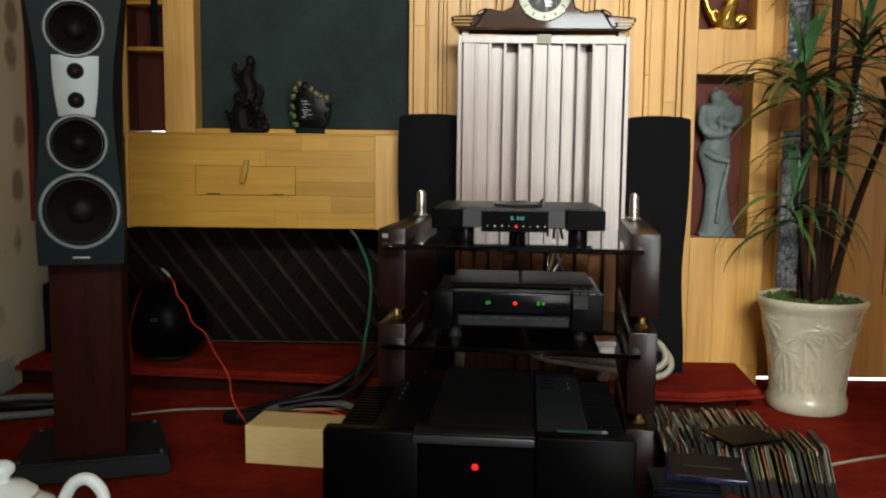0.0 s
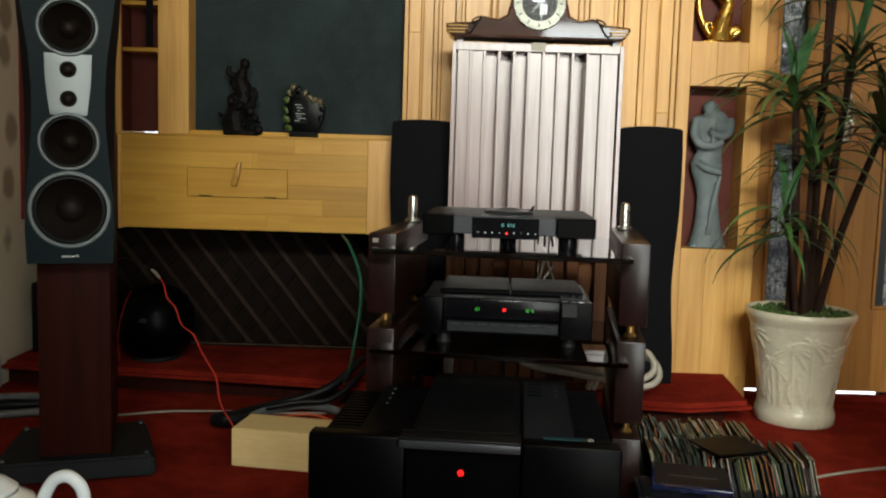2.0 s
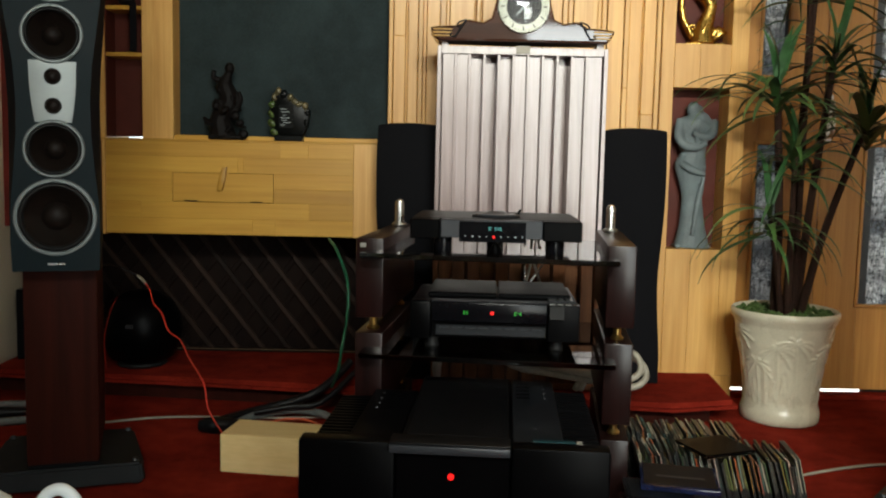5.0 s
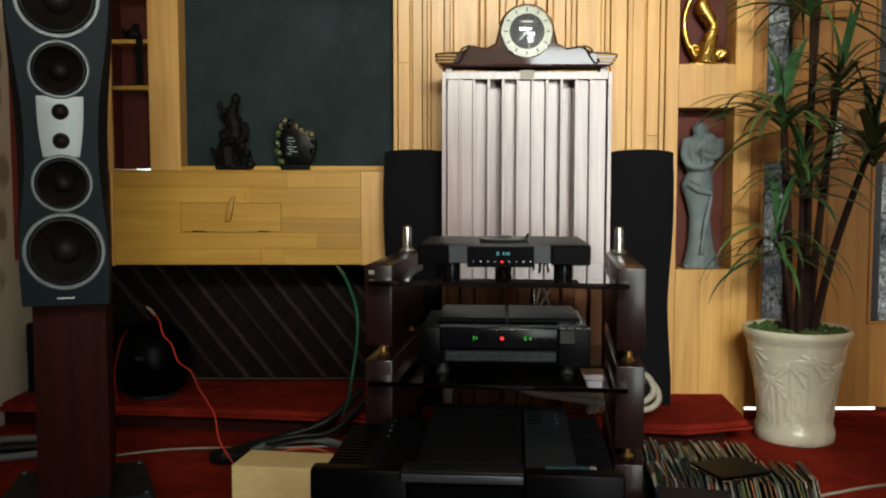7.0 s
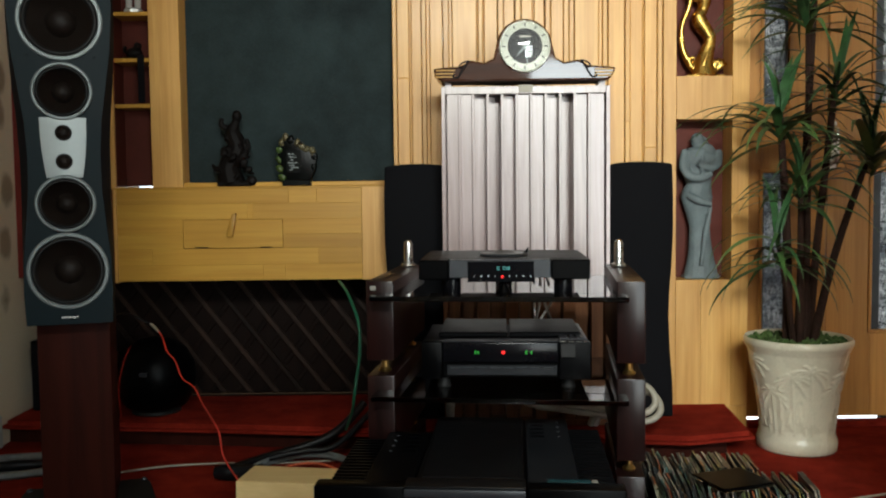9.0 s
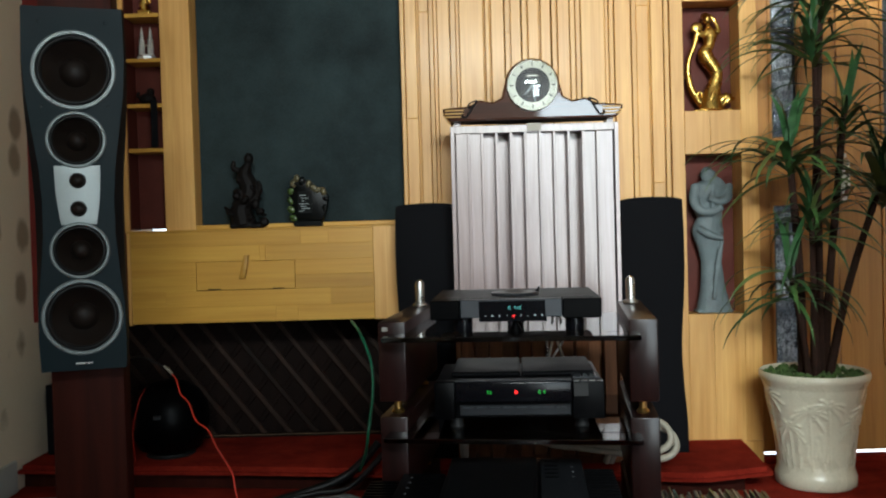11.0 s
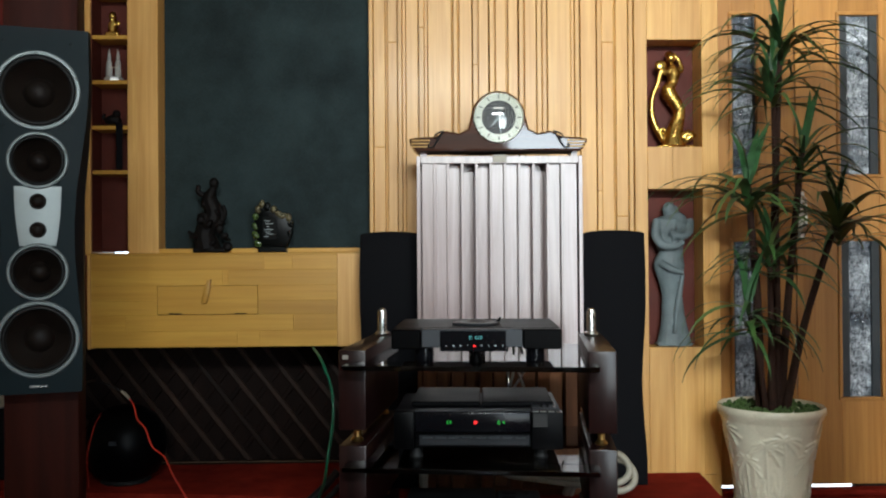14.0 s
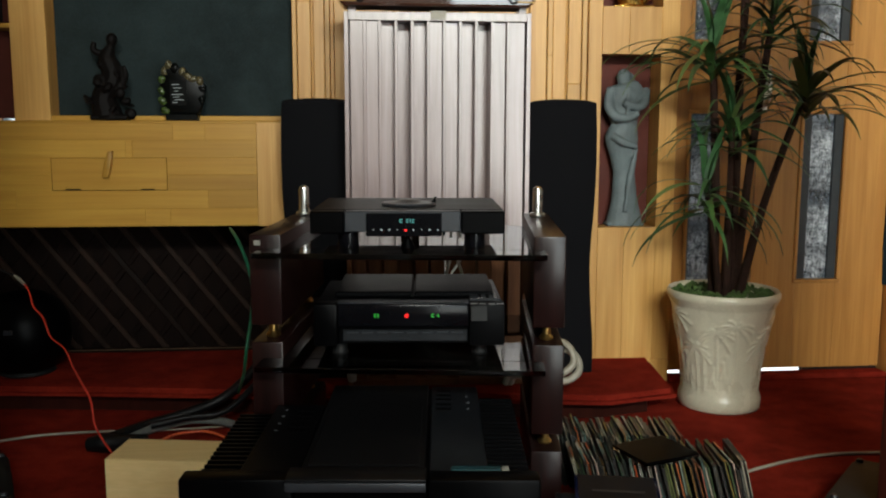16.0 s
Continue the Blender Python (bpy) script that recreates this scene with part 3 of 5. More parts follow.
door_leaf("door_1", 1.128, 1.413, 1.184, 1.272, "closed honey-brown wooden door leaf with two narrow rippled glass lights", 0.008)
leaf2 = door_leaf("door_2", 1.417, 1.90, 1.578, 1.722, "closed honey-brown wooden door leaf with two tall rippled glass lights", 0.032)
hb = bm_tube([(1.432, 3.243, 0.935), (1.43, 3.205, 0.95), (1.43, 3.2, 1.0), (1.43, 3.205, 1.05), (1.432, 3.243, 1.065)], 0.008)
part("door_handle", hb, silver, leaf2, "polished metal pull handle")
part("handle_plate", bm_box(1.419, 1.445, 3.238, 3.2445, 0.915, 1.085, 0.003), silver, leaf2)
# Added blockers that stop the daylight along parts of the door gap.
for a, c in ((1.19, 1.44), (1.625, 1.874), (1.884, 1.9)):
    tagged(part("draught_strip", bm_box(a, c, 3.25, 3.28, 0, 0.0255, 0.003), bark), "dark strip added to close part of the door gap", "draught strip", kind="structure")
tagged(part("door_sill", bm_box(1.1225, 1.9, 3.19, 3.244, 0, 0.018, 0.003), carpet), "raised red carpet edge along the doors", "threshold", kind="structure")
tagged(part("trim", bm_box(1.03, 1.1215, 3.204, 3.34, 0, 0.077, 0.001), pine_v), "pine foot of the niche column beside the door", "trim", kind="structure")
tagged(part("door_frame", bm_box(1.905, 1.985, 3.2, 3.34, 0, 2.32, 0.003), door_wood), "brown wooden door jamb", "door frame", kind="structure")
tagged(part("wall_north_return", bm_box(1.986, RIGHT, 3.225, 3.5, 0, CEIL), door_wood), "wood-veneered wall beside the door", "wall", kind="structure")
tagged(part("door_head", bm_box(1.124, 1.985, 3.225, 3.34, 2.305, CEIL), door_wood), "wooden panel above the doors", "wall", kind="structure")
tagged(part("backdrop", bm_box(-3.5, 4.5, 5.6, 5.62, -0.2, 3.2), daylight), "pale overcast daylight outside the doors", "backdrop", kind="structure")
outdoors = glow("bright daylight", (0.95, 0.98, 1.0), 2.5)
tagged(part("backdrop", bm_box(1.1225, 1.9, 3.30, 3.31, -0.002, 0.06), outdoors), "white daylight close outside the doors", "backdrop", kind="structure")
tagged(part("ground", bm_box(-3.5, 4.5, 3.256, 5.6, -0.12, -0.004), paving), "pale paving outside the doors", "ground", kind="structure")

# ---- floorstanding loudspeakers ----


def driver(parent, x, y, z, r, ring_w, name, screws=5):
    """A cone driver facing -y: outer ring, roll surround and dished cone with dust cap."""
    at = Matrix.Translation((x, y, z)) @ FRONT
    d = part(name, bm_lathe([(r, 0), (r, 0.003), (r - 0.002, 0.005), (r - ring_w + 0.002, 0.005), (r - ring_w, 0.002), (r - ring_w, -0.004), (r, -0.004)], 48, at), ring_metal, parent, "grey metal driver ring")
    q = r - ring_w
    part("surround", bm_lathe([(q, 0.001), (q * 0.955, 0.0045), (q * 0.91, 0.005), (q * 0.86, 0.001), (q * 0.85, -0.006)], 40, at), rubber, d)
    part("cone", bm_lathe([(q * 0.86, -0.003), (q * 0.6, -0.024), (q * 0.42, -0.034), (q * 0.38, -0.028), (q * 0.26, -0.019), (q * 0.12, -0.015), (0, -0.014)], 40, at), cone_black, d)
    for i in range(screws):
        a = radians(-72 + 360 / screws * i + 20)
        m = Matrix.Translation((x + (r - ring_w / 2) * math.cos(a), y - 0.0045, z + (r - ring_w / 2) * math.sin(a))) @ FRONT
        part("screw", bm_lathe([(0.0035, 0), (0.0032, 0.0016), (0.0015, 0.0022), (0, 0.0018)], 10, m), ring_metal, d)


def baffle_bm():
    zs = [(0.548, 0.093, 0.096), (0.62, 0.0955, 0.099), (0.70, 0.094, 0.0985), (0.78, 0.086, 0.097), (0.86, 0.079, 0.096), (0.94, 0.078, 0.097), (1.02, 0.083, 0.101), (1.10, 0.094, 0.108), (1.18, 0.105, 0.113), (1.27, 0.111, 0.1155), (1.395, 0.109, 0.113)]
    b = bmesh.new()
    rings = [[b.verts.new((sx * w, yy, z)) for sx, w, yy in ((-1, bk, -0.012), (-1, bk, -0.028), (-1, f, -0.05), (1, f, -0.05), (1, bk, -0.028), (1, bk, -0.012))] for z, f, bk in zs]
    for p, q in zip(rings, rings[1:]):
        for i in (0, 1, 3, 4, 5):
            b.faces.new((p[i], p[(i + 1) % 6], q[(i + 1) % 6], q[i]))
    rim = []
    for p, q in zip(rings, rings[1:]):
        rim += [b.edges.get((p[2], q[2])), b.edges.get((p[3], q[3]))]
    rim += [b.edges.new((r[2], r[3])) for r in (rings[0], rings[-1])]
    for z, r in ((1.249, 0.081), (0.673, 0.077), (1.087, 0.0565), (0.829, 0.0565)):
        loop = [b.verts.new((r * math.cos(2 * math.pi * i / 40), -0.05, z + r * math.sin(2 * math.pi * i / 40))) for i in range(40)]
        rim += [b.edges.new((loop[i], loop[(i + 1) % 40])) for i in range(40)]
    bmesh.ops.triangle_fill(b, use_beauty=True, use_dissolve=False, edges=rim, normal=(0, -1, 0))
    b.faces.new(rings[0][::-1])
    b.faces.new(rings[-1])
    bmesh.ops.recalc_face_normals(b, faces=b.faces)
    for f in b.faces:
        c = f.calc_center_median()
        f.material_index = 0 if f.normal.y < -0.97 else 1
    return b


def loudspeaker(m):
    s = thing("floorstanding_loudspeaker", m, "tall blue-black and rosewood floorstanding loudspeaker on dark base", "loudspeaker", "pair of tall loudspeakers")
    part("cabinet", bm_box(-0.081, 0.083, 0.02, 0.36, 0.066, 1.72, 0.004, 2), rosewood, s, "dark red rosewood column")
    part("spacer", bm_box(-0.07, 0.07, -0.013, 0.021, 0.57, 1.37), navy_dark, s)
    bf = part("baffle", baffle_bm(), navy, s, "waisted blue-black front panel", 25)
    bf.data.materials.append(navy_dark)
    zc = []
    for i in range(13):
        t = i / 12
        zc.append((0.0505 - 0.0115 * t + 0.003 * math.sin(math.pi * t), 1.027 - 0.138 * t))
    pl = part("tweeter_plate", bm_prism([(x, z) for x, z in zc] + [(-x, z) for x, z in zc[::-1]], -0.0535, -0.0495, 0.001), plate, bf, "pale silver tapering plate")
    for z in (0.992, 0.926):
        at = Matrix.Translation((0, -0.0536, z)) @ FRONT
        part("tweeter", bm_lathe([(0.0185, 0), (0.018, 0.002), (0.015, 0.0025), (0.0135, 0.0), (0.012, 0.001), (0.008, 0.005), (0.003, 0.0065), (0, 0.0066)], 28, at), cone_black, pl)
    for z, r, w in ((1.249, 0.0925, 0.0105), (0.673, 0.0895, 0.0105)):
        driver(bf, 0, -0.0505, z, r, w, "woofer", 5)
    for z in (1.087, 0.829):
        driver(bf, 0, -0.0545, z, 0.066, 0.0082, "midrange", 5)
    part("badge", bm_box(-0.019, 0.019, -0.052, -0.0495, 0.562, 0.567, 0.001), silver, bf)
    for sx in (-1, 1):
        for z in (1.36, 1.165):
            part("grille_socket", bm_lathe([(0.004, 0), (0.004, 0.001), (0.002, -0.002), (0, -0.002)], 10, Matrix.Translation((sx * 0.072, -0.0502, z)) @ FRONT), rubber, bf)
    o = [(-0.19, 0.03), (-0.185, 0.0), (0.185, 0.0), (0.19, 0.03), (0.165, 0.30), (0.15, 0.315), (-0.15, 0.315), (-0.165, 0.30)]
    b = bmesh.new()
    f = b.faces.new([b.verts.new((x, y, 0.008)) for x, y in o])
    for v in bmesh.ops.extrude_face_region(b, geom=[f])["geom"]:
        if isinstance(v, bmesh.types.BMVert):
            v.co.z, v.co.x, v.co.y = 0.058, v.co.x * 0.97, 0.155 + (v.co.y - 0.155) * 0.97
    bmesh.ops.recalc_face_normals(b, faces=b.faces)
    bmesh.ops.bevel(b, geom=b.edges[:], offset=0.006, segments=2, affect="EDGES")
    bs = part("base_plate", b, base_iron, s, "dark speckled plinth")
    part("plinth_neck", bm_box(-0.08, 0.08, 0.03, 0.3, 0.055, 0.068), navy_dark, s)
    for x, y in ((-0.165, 0.03), (0.165, 0.03), (-0.145, 0.29), (0.145, 0.29)):
        part("spike", bm_lathe([(0.011, 0.0), (0.012, 0.004), (0.009, 0.010), (0.009, 0.059), (0.006, 0.064), (0, 0.065)], 14, Matrix.Translation((x, y, 0))), grey_case, bs)
    return s


SPK = loudspeaker(pose(-0.845, 2.195, 0, 0, 0, 18))
copy_thing(SPK, pose(1.226, 1.985, 0, 0, 0, -37))

# ---- things against the wall ----


def rear_speaker(m):
    s = thing("grille_loudspeaker", m, "slim black loudspeaker with waisted cloth grille on carpet", "loudspeaker", "pair of black cloth loudspeakers")
    prof = [(0.0, 0.109), (0.10, 0.108), (0.22, 0.099), (0.33, 0.0935), (0.42, 0.096), (0.52, 0.103), (0.62, 0.107), (0.74, 0.107), (0.845, 0.1035)]
    fine = smooth_path([(w, 0, z) for z, w in prof], 4)
    top = [(0.1035 * math.cos(radians(a)), 0.845 + 0.012 * math.sin(radians(a))) for a in range(15, 180, 15)]
    o = [(p.x, p.z) for p in fine] + top + [(-p.x, p.z) for p in fine[::-1]]
    part("grille", bm_prism(o, 0, 0.03, 0.008), black_cloth, s, "black stretched cloth grille")
    part("cabinet", bm_prism([(x * 0.96, z * 0.99) for x, z in o], 0.031, 0.17, 0.004), navy_dark, s)
    return s


RS = rear_speaker(pose(0.705, 3.03, 0.086))
copy_thing(RS, pose(-0.042, 3.03, 0.086))


def diffuser():
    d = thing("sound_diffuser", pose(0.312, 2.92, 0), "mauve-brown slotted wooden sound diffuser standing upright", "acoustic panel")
    hw, z0, z1 = 0.268, 0.532, 1.158
    part("side_panel", bm_box(-hw, -hw + 0.0125, 0, 0.1, z0, z1 + 0.024, 0.001), diff_wood, d)
    part("side_panel", bm_box(hw - 0.0125, hw, 0, 0.1, z0, z1 + 0.024, 0.001), diff_wood, d)
    part("top_rail", bm_box(-hw + 0.0126, hw - 0.0126, 0.002, 0.1, z1, z1 + 0.024, 0.001), diff_wood, d)
    part("bottom_rail", bm_box(-hw + 0.0126, hw - 0.0126, 0.002, 0.1, z0, z0 + 0.02, 0.001), diff_wood, d)
    part("back_panel", bm_box(-hw + 0.0126, hw - 0.0126, 0.09, 0.1, z0 + 0.02, z1), diff_wood, d)
    depths = [0.004, 0.012, 0.045, 0.085, 0.045, 0.018, 0.025, 0.042, 0.08, 0.02, 0.012]
    xs = [-hw + 0.0126, -hw + 0.058] + [-0.167 + 0.0461 * i for i in range(9)] + [hw - 0.0126]
    for i, dep in enumerate(depths):
        a, c = xs[i], xs[i + 1]
        part("well_block", bm_box(a + 0.0045, c - 0.0045, dep, 0.089, z0 + 0.021, z1 - 0.001, 0.0008), diff_wood, d)
        if i:
            part("fin", bm_box(a - 0.0042, a + 0.0042, 0.001, 0.0895, z0 + 0.0205, z1 - 0.0005, 0.0008), diff_wood, d)
    part("tape", bm_box(-0.022, 0.022, -0.0015, 0.003, 1.162, 1.186, 0.001), cable_white, d, "torn pale tape")
    for sx in (-1, 1):
        part("peg", bm_box(sx * 0.245 - 0.011, sx * 0.245 + 0.011, 0.02, 0.08, 1.182, 1.196, 0.001), diff_wood, d)
    return d


diffuser()


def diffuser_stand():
    """Slotted lower part under the diffuser; its shade is put into the brown."""
    d = thing("diffuser_stand", pose(0.312, 2.92, 0.088), "slotted lower part of the mauve diffuser, shade painted brown", "stand")
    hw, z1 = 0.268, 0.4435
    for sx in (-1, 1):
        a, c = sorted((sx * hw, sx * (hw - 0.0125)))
        part("side_panel", bm_box(a, c, 0, 0.1, 0, z1, 0.001), shade_brown_wood, d)
    part("top_rail", bm_box(-hw + 0.0126, hw - 0.0126, 0.002, 0.1, z1 - 0.02, z1, 0.001), shade_brown_wood, d)
    part("bottom_rail", bm_box(-hw + 0.0126, hw - 0.0126, 0.002, 0.1, 0, 0.02, 0.001), shade_brown_wood, d)
    part("back_panel", bm_box(-hw + 0.0126, hw - 0.0126, 0.09, 0.1, 0.02, z1 - 0.02), shade_brown_wood, d)
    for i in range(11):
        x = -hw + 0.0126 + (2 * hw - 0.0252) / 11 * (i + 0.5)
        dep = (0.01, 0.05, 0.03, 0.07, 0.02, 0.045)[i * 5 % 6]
        part("well_block", bm_box(x - 0.019, x + 0.019, dep, 0.0895, 0.0205, z1 - 0.0205, 0.0008), shade_brown_wood, d)


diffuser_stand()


def mantel_clock():
    c = thing("mantel_clock", pose(0.308, 2.905, 1.196), "dark polished wooden mantel clock standing on the diffuser", "clock")
    r, cz = 0.088, 0.106
    o = [(-0.262, 0.0), (-0.272, 0.008), (-0.286, 0.03), (-0.286, 0.04), (-0.262, 0.044), (-0.205, 0.047), (-0.168, 0.066), (-0.15, 0.062), (-0.125, 0.058), (-0.098, 0.072)]
    arc = [(r * math.cos(radians(a)), cz + r * math.sin(radians(a))) for a in range(175, 4, -10)]
    o = o + arc + [(-x, z) for x, z in o[::-1]]
    part("case", bm_prism(o, 0, 0.11, 0.007), clock_wood, c, "", 14)
    part("plinth", bm_box(-0.24, 0.24, 0.008, 0.1, -0.0002, 0.004), navy_dark, c)
    for sx in (-1, 1):
        for z in (0.014, 0.024, 0.034):
            part("wing_stripe", bm_tube([(sx * 0.279, 0.001, z), (sx * 0.25, -0.002, z), (sx * 0.22, -0.001, z)], 0.0024, 6, 3), inlay_wood, c)
        part("scroll", bm_tube([(sx * 0.176, 0, 0.064), (sx * 0.19, -0.003, 0.045), (sx * 0.2, -0.003, 0.028), (sx * 0.212, -0.003, 0.012), (sx * 0.226, -0.002, 0.014), (sx * 0.222, -0.002, 0.024)], 0.003, 6, 5), navy_dark, c)
        part("scroll", bm_tube([(sx * 0.176, 0, 0.064), (sx * 0.198, -0.003, 0.056), (sx * 0.206, -0.003, 0.045), (sx * 0.196, -0.002, 0.04)], 0.0026, 6, 5), navy_dark, c)
    at = Matrix.Translation((0, -0.001, cz)) @ FRONT
    f = part("bezel", bm_lathe([(0.0815, 0), (0.0815, 0.006), (0.0795, 0.009), (0.077, 0.006), (0.076, 0.001)], 56, at), silver, c, "thin bright bezel")
    part("chapter_ring", bm_lathe([(0.0765, 0.001), (0.0765, 0.003), (0.052, 0.003), (0.052, 0.001)], 56, at), clock_dial, c, "cream hour ring")
    part("dial", bm_lathe([(0.052, 0.0005), (0.052, 0.0025), (0, 0.0025)], 48, at), clock_face, c)
    for i in range(12):
        a = radians(30 * i)
        b = bm_box(-0.002, 0.002, -0.0047, -0.0042, 0.058, 0.070)
        bmesh.ops.rotate(b, cent=(0, 0, 0), matrix=Matrix.Rotation(a, 3, "Y"), verts=b.verts)
        bmesh.ops.translate(b, vec=(0, 0, cz), verts=b.verts)
        part("hour_mark", b, grey_case, c)
    for a, ln, w in ((220, 0.036, 0.0028), (172, 0.05, 0.0022)):
        b = bm_prism([(-w, -0.006), (w, -0.006), (w * 0.4, ln), (-w * 0.4, ln)], -0.0062, -0.0052)
        bmesh.ops.rotate(b, cent=(0, 0, 0), matrix=Matrix.Rotation(radians(a), 3, "Y"), verts=b.verts)
        bmesh.ops.translate(b, vec=(0, 0, cz), verts=b.verts)
        part("clock_hand", b, plate, c)
    part("maker_mark", bm_box(-0.016, 0.016, -0.0042, -0.0037, cz + 0.026, cz + 0.030), clock_dial, c)
    part("crystal", bm_lathe([(0.0775, 0.0062), (0.070, 0.0120), (0.06, 0.0165), (0.045, 0.0210), (0.03, 0.0238), (0.015, 0.0252), (0, 0.0257), (0, 0.0242), (0.015, 0.0237), (0.03, 0.0223), (0.045, 0.0195), (0.06, 0.0150), (0.070, 0.0105), (0.0775, 0.0050)], 48, at), clear_glass, c).visible_shadow = False


mantel_clock()

# ---- rack and electronics ----
RACK = pose(0.182, 2.157, 0, 0, 0, -7.5)


def audio_rack():
    r = thing("audio_rack", RACK, "dark stained wooden audio rack with smoked glass shelves", "rack")
    for sx in (-1, 1):
        xa, xb = sorted((sx * 0.262, sx * 0.328))
        for z0, z1 in ((0.445, 0.636), (0.215, 0.408), (0.0, 0.178)):
            part("post_block", bm_box(xa, xb, 0.0, 0.50, z0, z1, 0.003, 2), rack_wood, r, "dark polished wooden block")
            if z1 < 0.6:
                for y in (0.06, 0.44):
                    part("spacer", bm_lathe([(0.014, z1), (0.016, z1 + 0.004), (0.009, z1 + 0.012), (0.009, z1 + 0.026), (0.016, z1 + 0.033), (0.014, z1 + 0.0375)], 20, Matrix.Translation((sx * 0.295, y, 0))), brass, r, "turned brass spacer")
        part("pin", bm_lathe([(0.019, 0.636), (0.021, 0.640), (0.019, 0.645), (0.0125, 0.647), (0.0125, 0.700), (0.011, 0.707), (0.006, 0.711), (0, 0.712)], 28, Matrix.Translation((sx * 0.295, 0.42, 0))), silver, r, "satin metal locating pin")
    for z in (0.596, 0.362):
        b = bm_box(-0.2615, 0.2615, 0.0, 0.46, z, z + 0.012, 0.001)
        bm_box(-0.305, 0.285, -0.075, -0.002, z, z + 0.012, 0.002, bm=b)
        part("shelf", b, smoked_glass, r, "smoked black glass shelf")
        for sx in (-1, 1):
            for y in (0.05, 0.4):
                part("shelf_clip", bm_box(sx * 0.252 - 0.009, sx * 0.252 + 0.009, y, y + 0.02, z - 0.012, z - 0.0005, 0.002), black_case, r)
    part("label", bm_box(-0.318, -0.304, -0.0015, 0.0005, 0.614, 0.624, 0.0005), paper, r, "small pale maker label")
    return r


audio_rack()


def cd_player():
    p = thing("disc_player", pose(0.184, 2.15, 0.608, 0, 0, -4), "black top-loading disc player with cyan display", "disc player")
    part("body", bm_box(-0.2, 0.2, 0.03, 0.34, 0.036, 0.080, 0.003), black_top, p)
    part("fascia_wing", bm_box(-0.2, -0.13, 0.0, 0.0305, 0.032, 0.079, 0.003), black_case, p)
    part("fascia_wing", bm_box(0.11, 0.2, 0.0, 0.0305, 0.032, 0.079, 0.003), black_case, p)
    part("fascia", bm_box(-0.129, 0.109, 0.004, 0.0305, 0.036, 0.079, 0.002), grey_case, p, "grey metal centre fascia")
    d = part("display", bm_box(-0.085, 0.07, 0.001, 0.006, 0.027, 0.075, 0.001), black_gloss, p, "gloss black display window")
    for i, (a, c) in enumerate(((-0.016, -0.010), (-0.002, 0.002), (0.005, 0.007), (0.010, 0.014))):
        bb = bm_box(a, c, 0.0002, 0.0012, 0.0555, 0.0568)
        bm_box(a, a + 0.0015, 0.0002, 0.0012, 0.0555, 0.0625, bm=bb)
        bm_box(a, c, 0.0002, 0.0012, 0.0612, 0.0625, bm=bb)
        part("digit", bb, led_cyan, d)
    for i in range(9):
        xx, r = -0.070 + i * 0.0165, 0.0032 if i == 4 else (0.0012, 0.0017, 0.0021)[i * 5 % 3]
        at = Matrix.Translation((xx, 0.0011, 0.0405 if i != 4 else 0.0395)) @ FRONT
        part("key", bm_lathe([(r, 0), (r * 0.8, 0.0007), (0, 0.001)], 10, at), led_red if i == 4 else led_white, d)
    part("lid", bm_lathe([(0.058, 0.0802), (0.060, 0.083), (0.057, 0.087), (0.03, 0.0885), (0.02, 0.0935), (0, 0.094)], 40, Matrix.Translation((0.0, 0.13, 0))), grey_case, p, "round metal disc lid")
    part("latch", bm_prism([(0.035, 0.086), (0.05, 0.089), (0.058, 0.0995), (0.062, 0.0995), (0.058, 0.086)], 0.125, 0.132, 0.001), black_case, p)
    for x, y in ((-0.125, 0.05), (0.14, 0.05), (0.0, 0.29)):
        part("foot", bm_lathe([(0.0215, 0.0), (0.022, 0.002), (0.022, 0.033), (0.021, 0.0355)], 26, Matrix.Translation((x, y, 0))), black_gloss, p)
    part("cone_foot", bm_lathe([(0.016, 0.0), (0.006, 0.02), (0.004, 0.028), (0, 0.028)], 20, Matrix.Translation((0.0, 0.03, 0))), black_case, p)


cd_player()


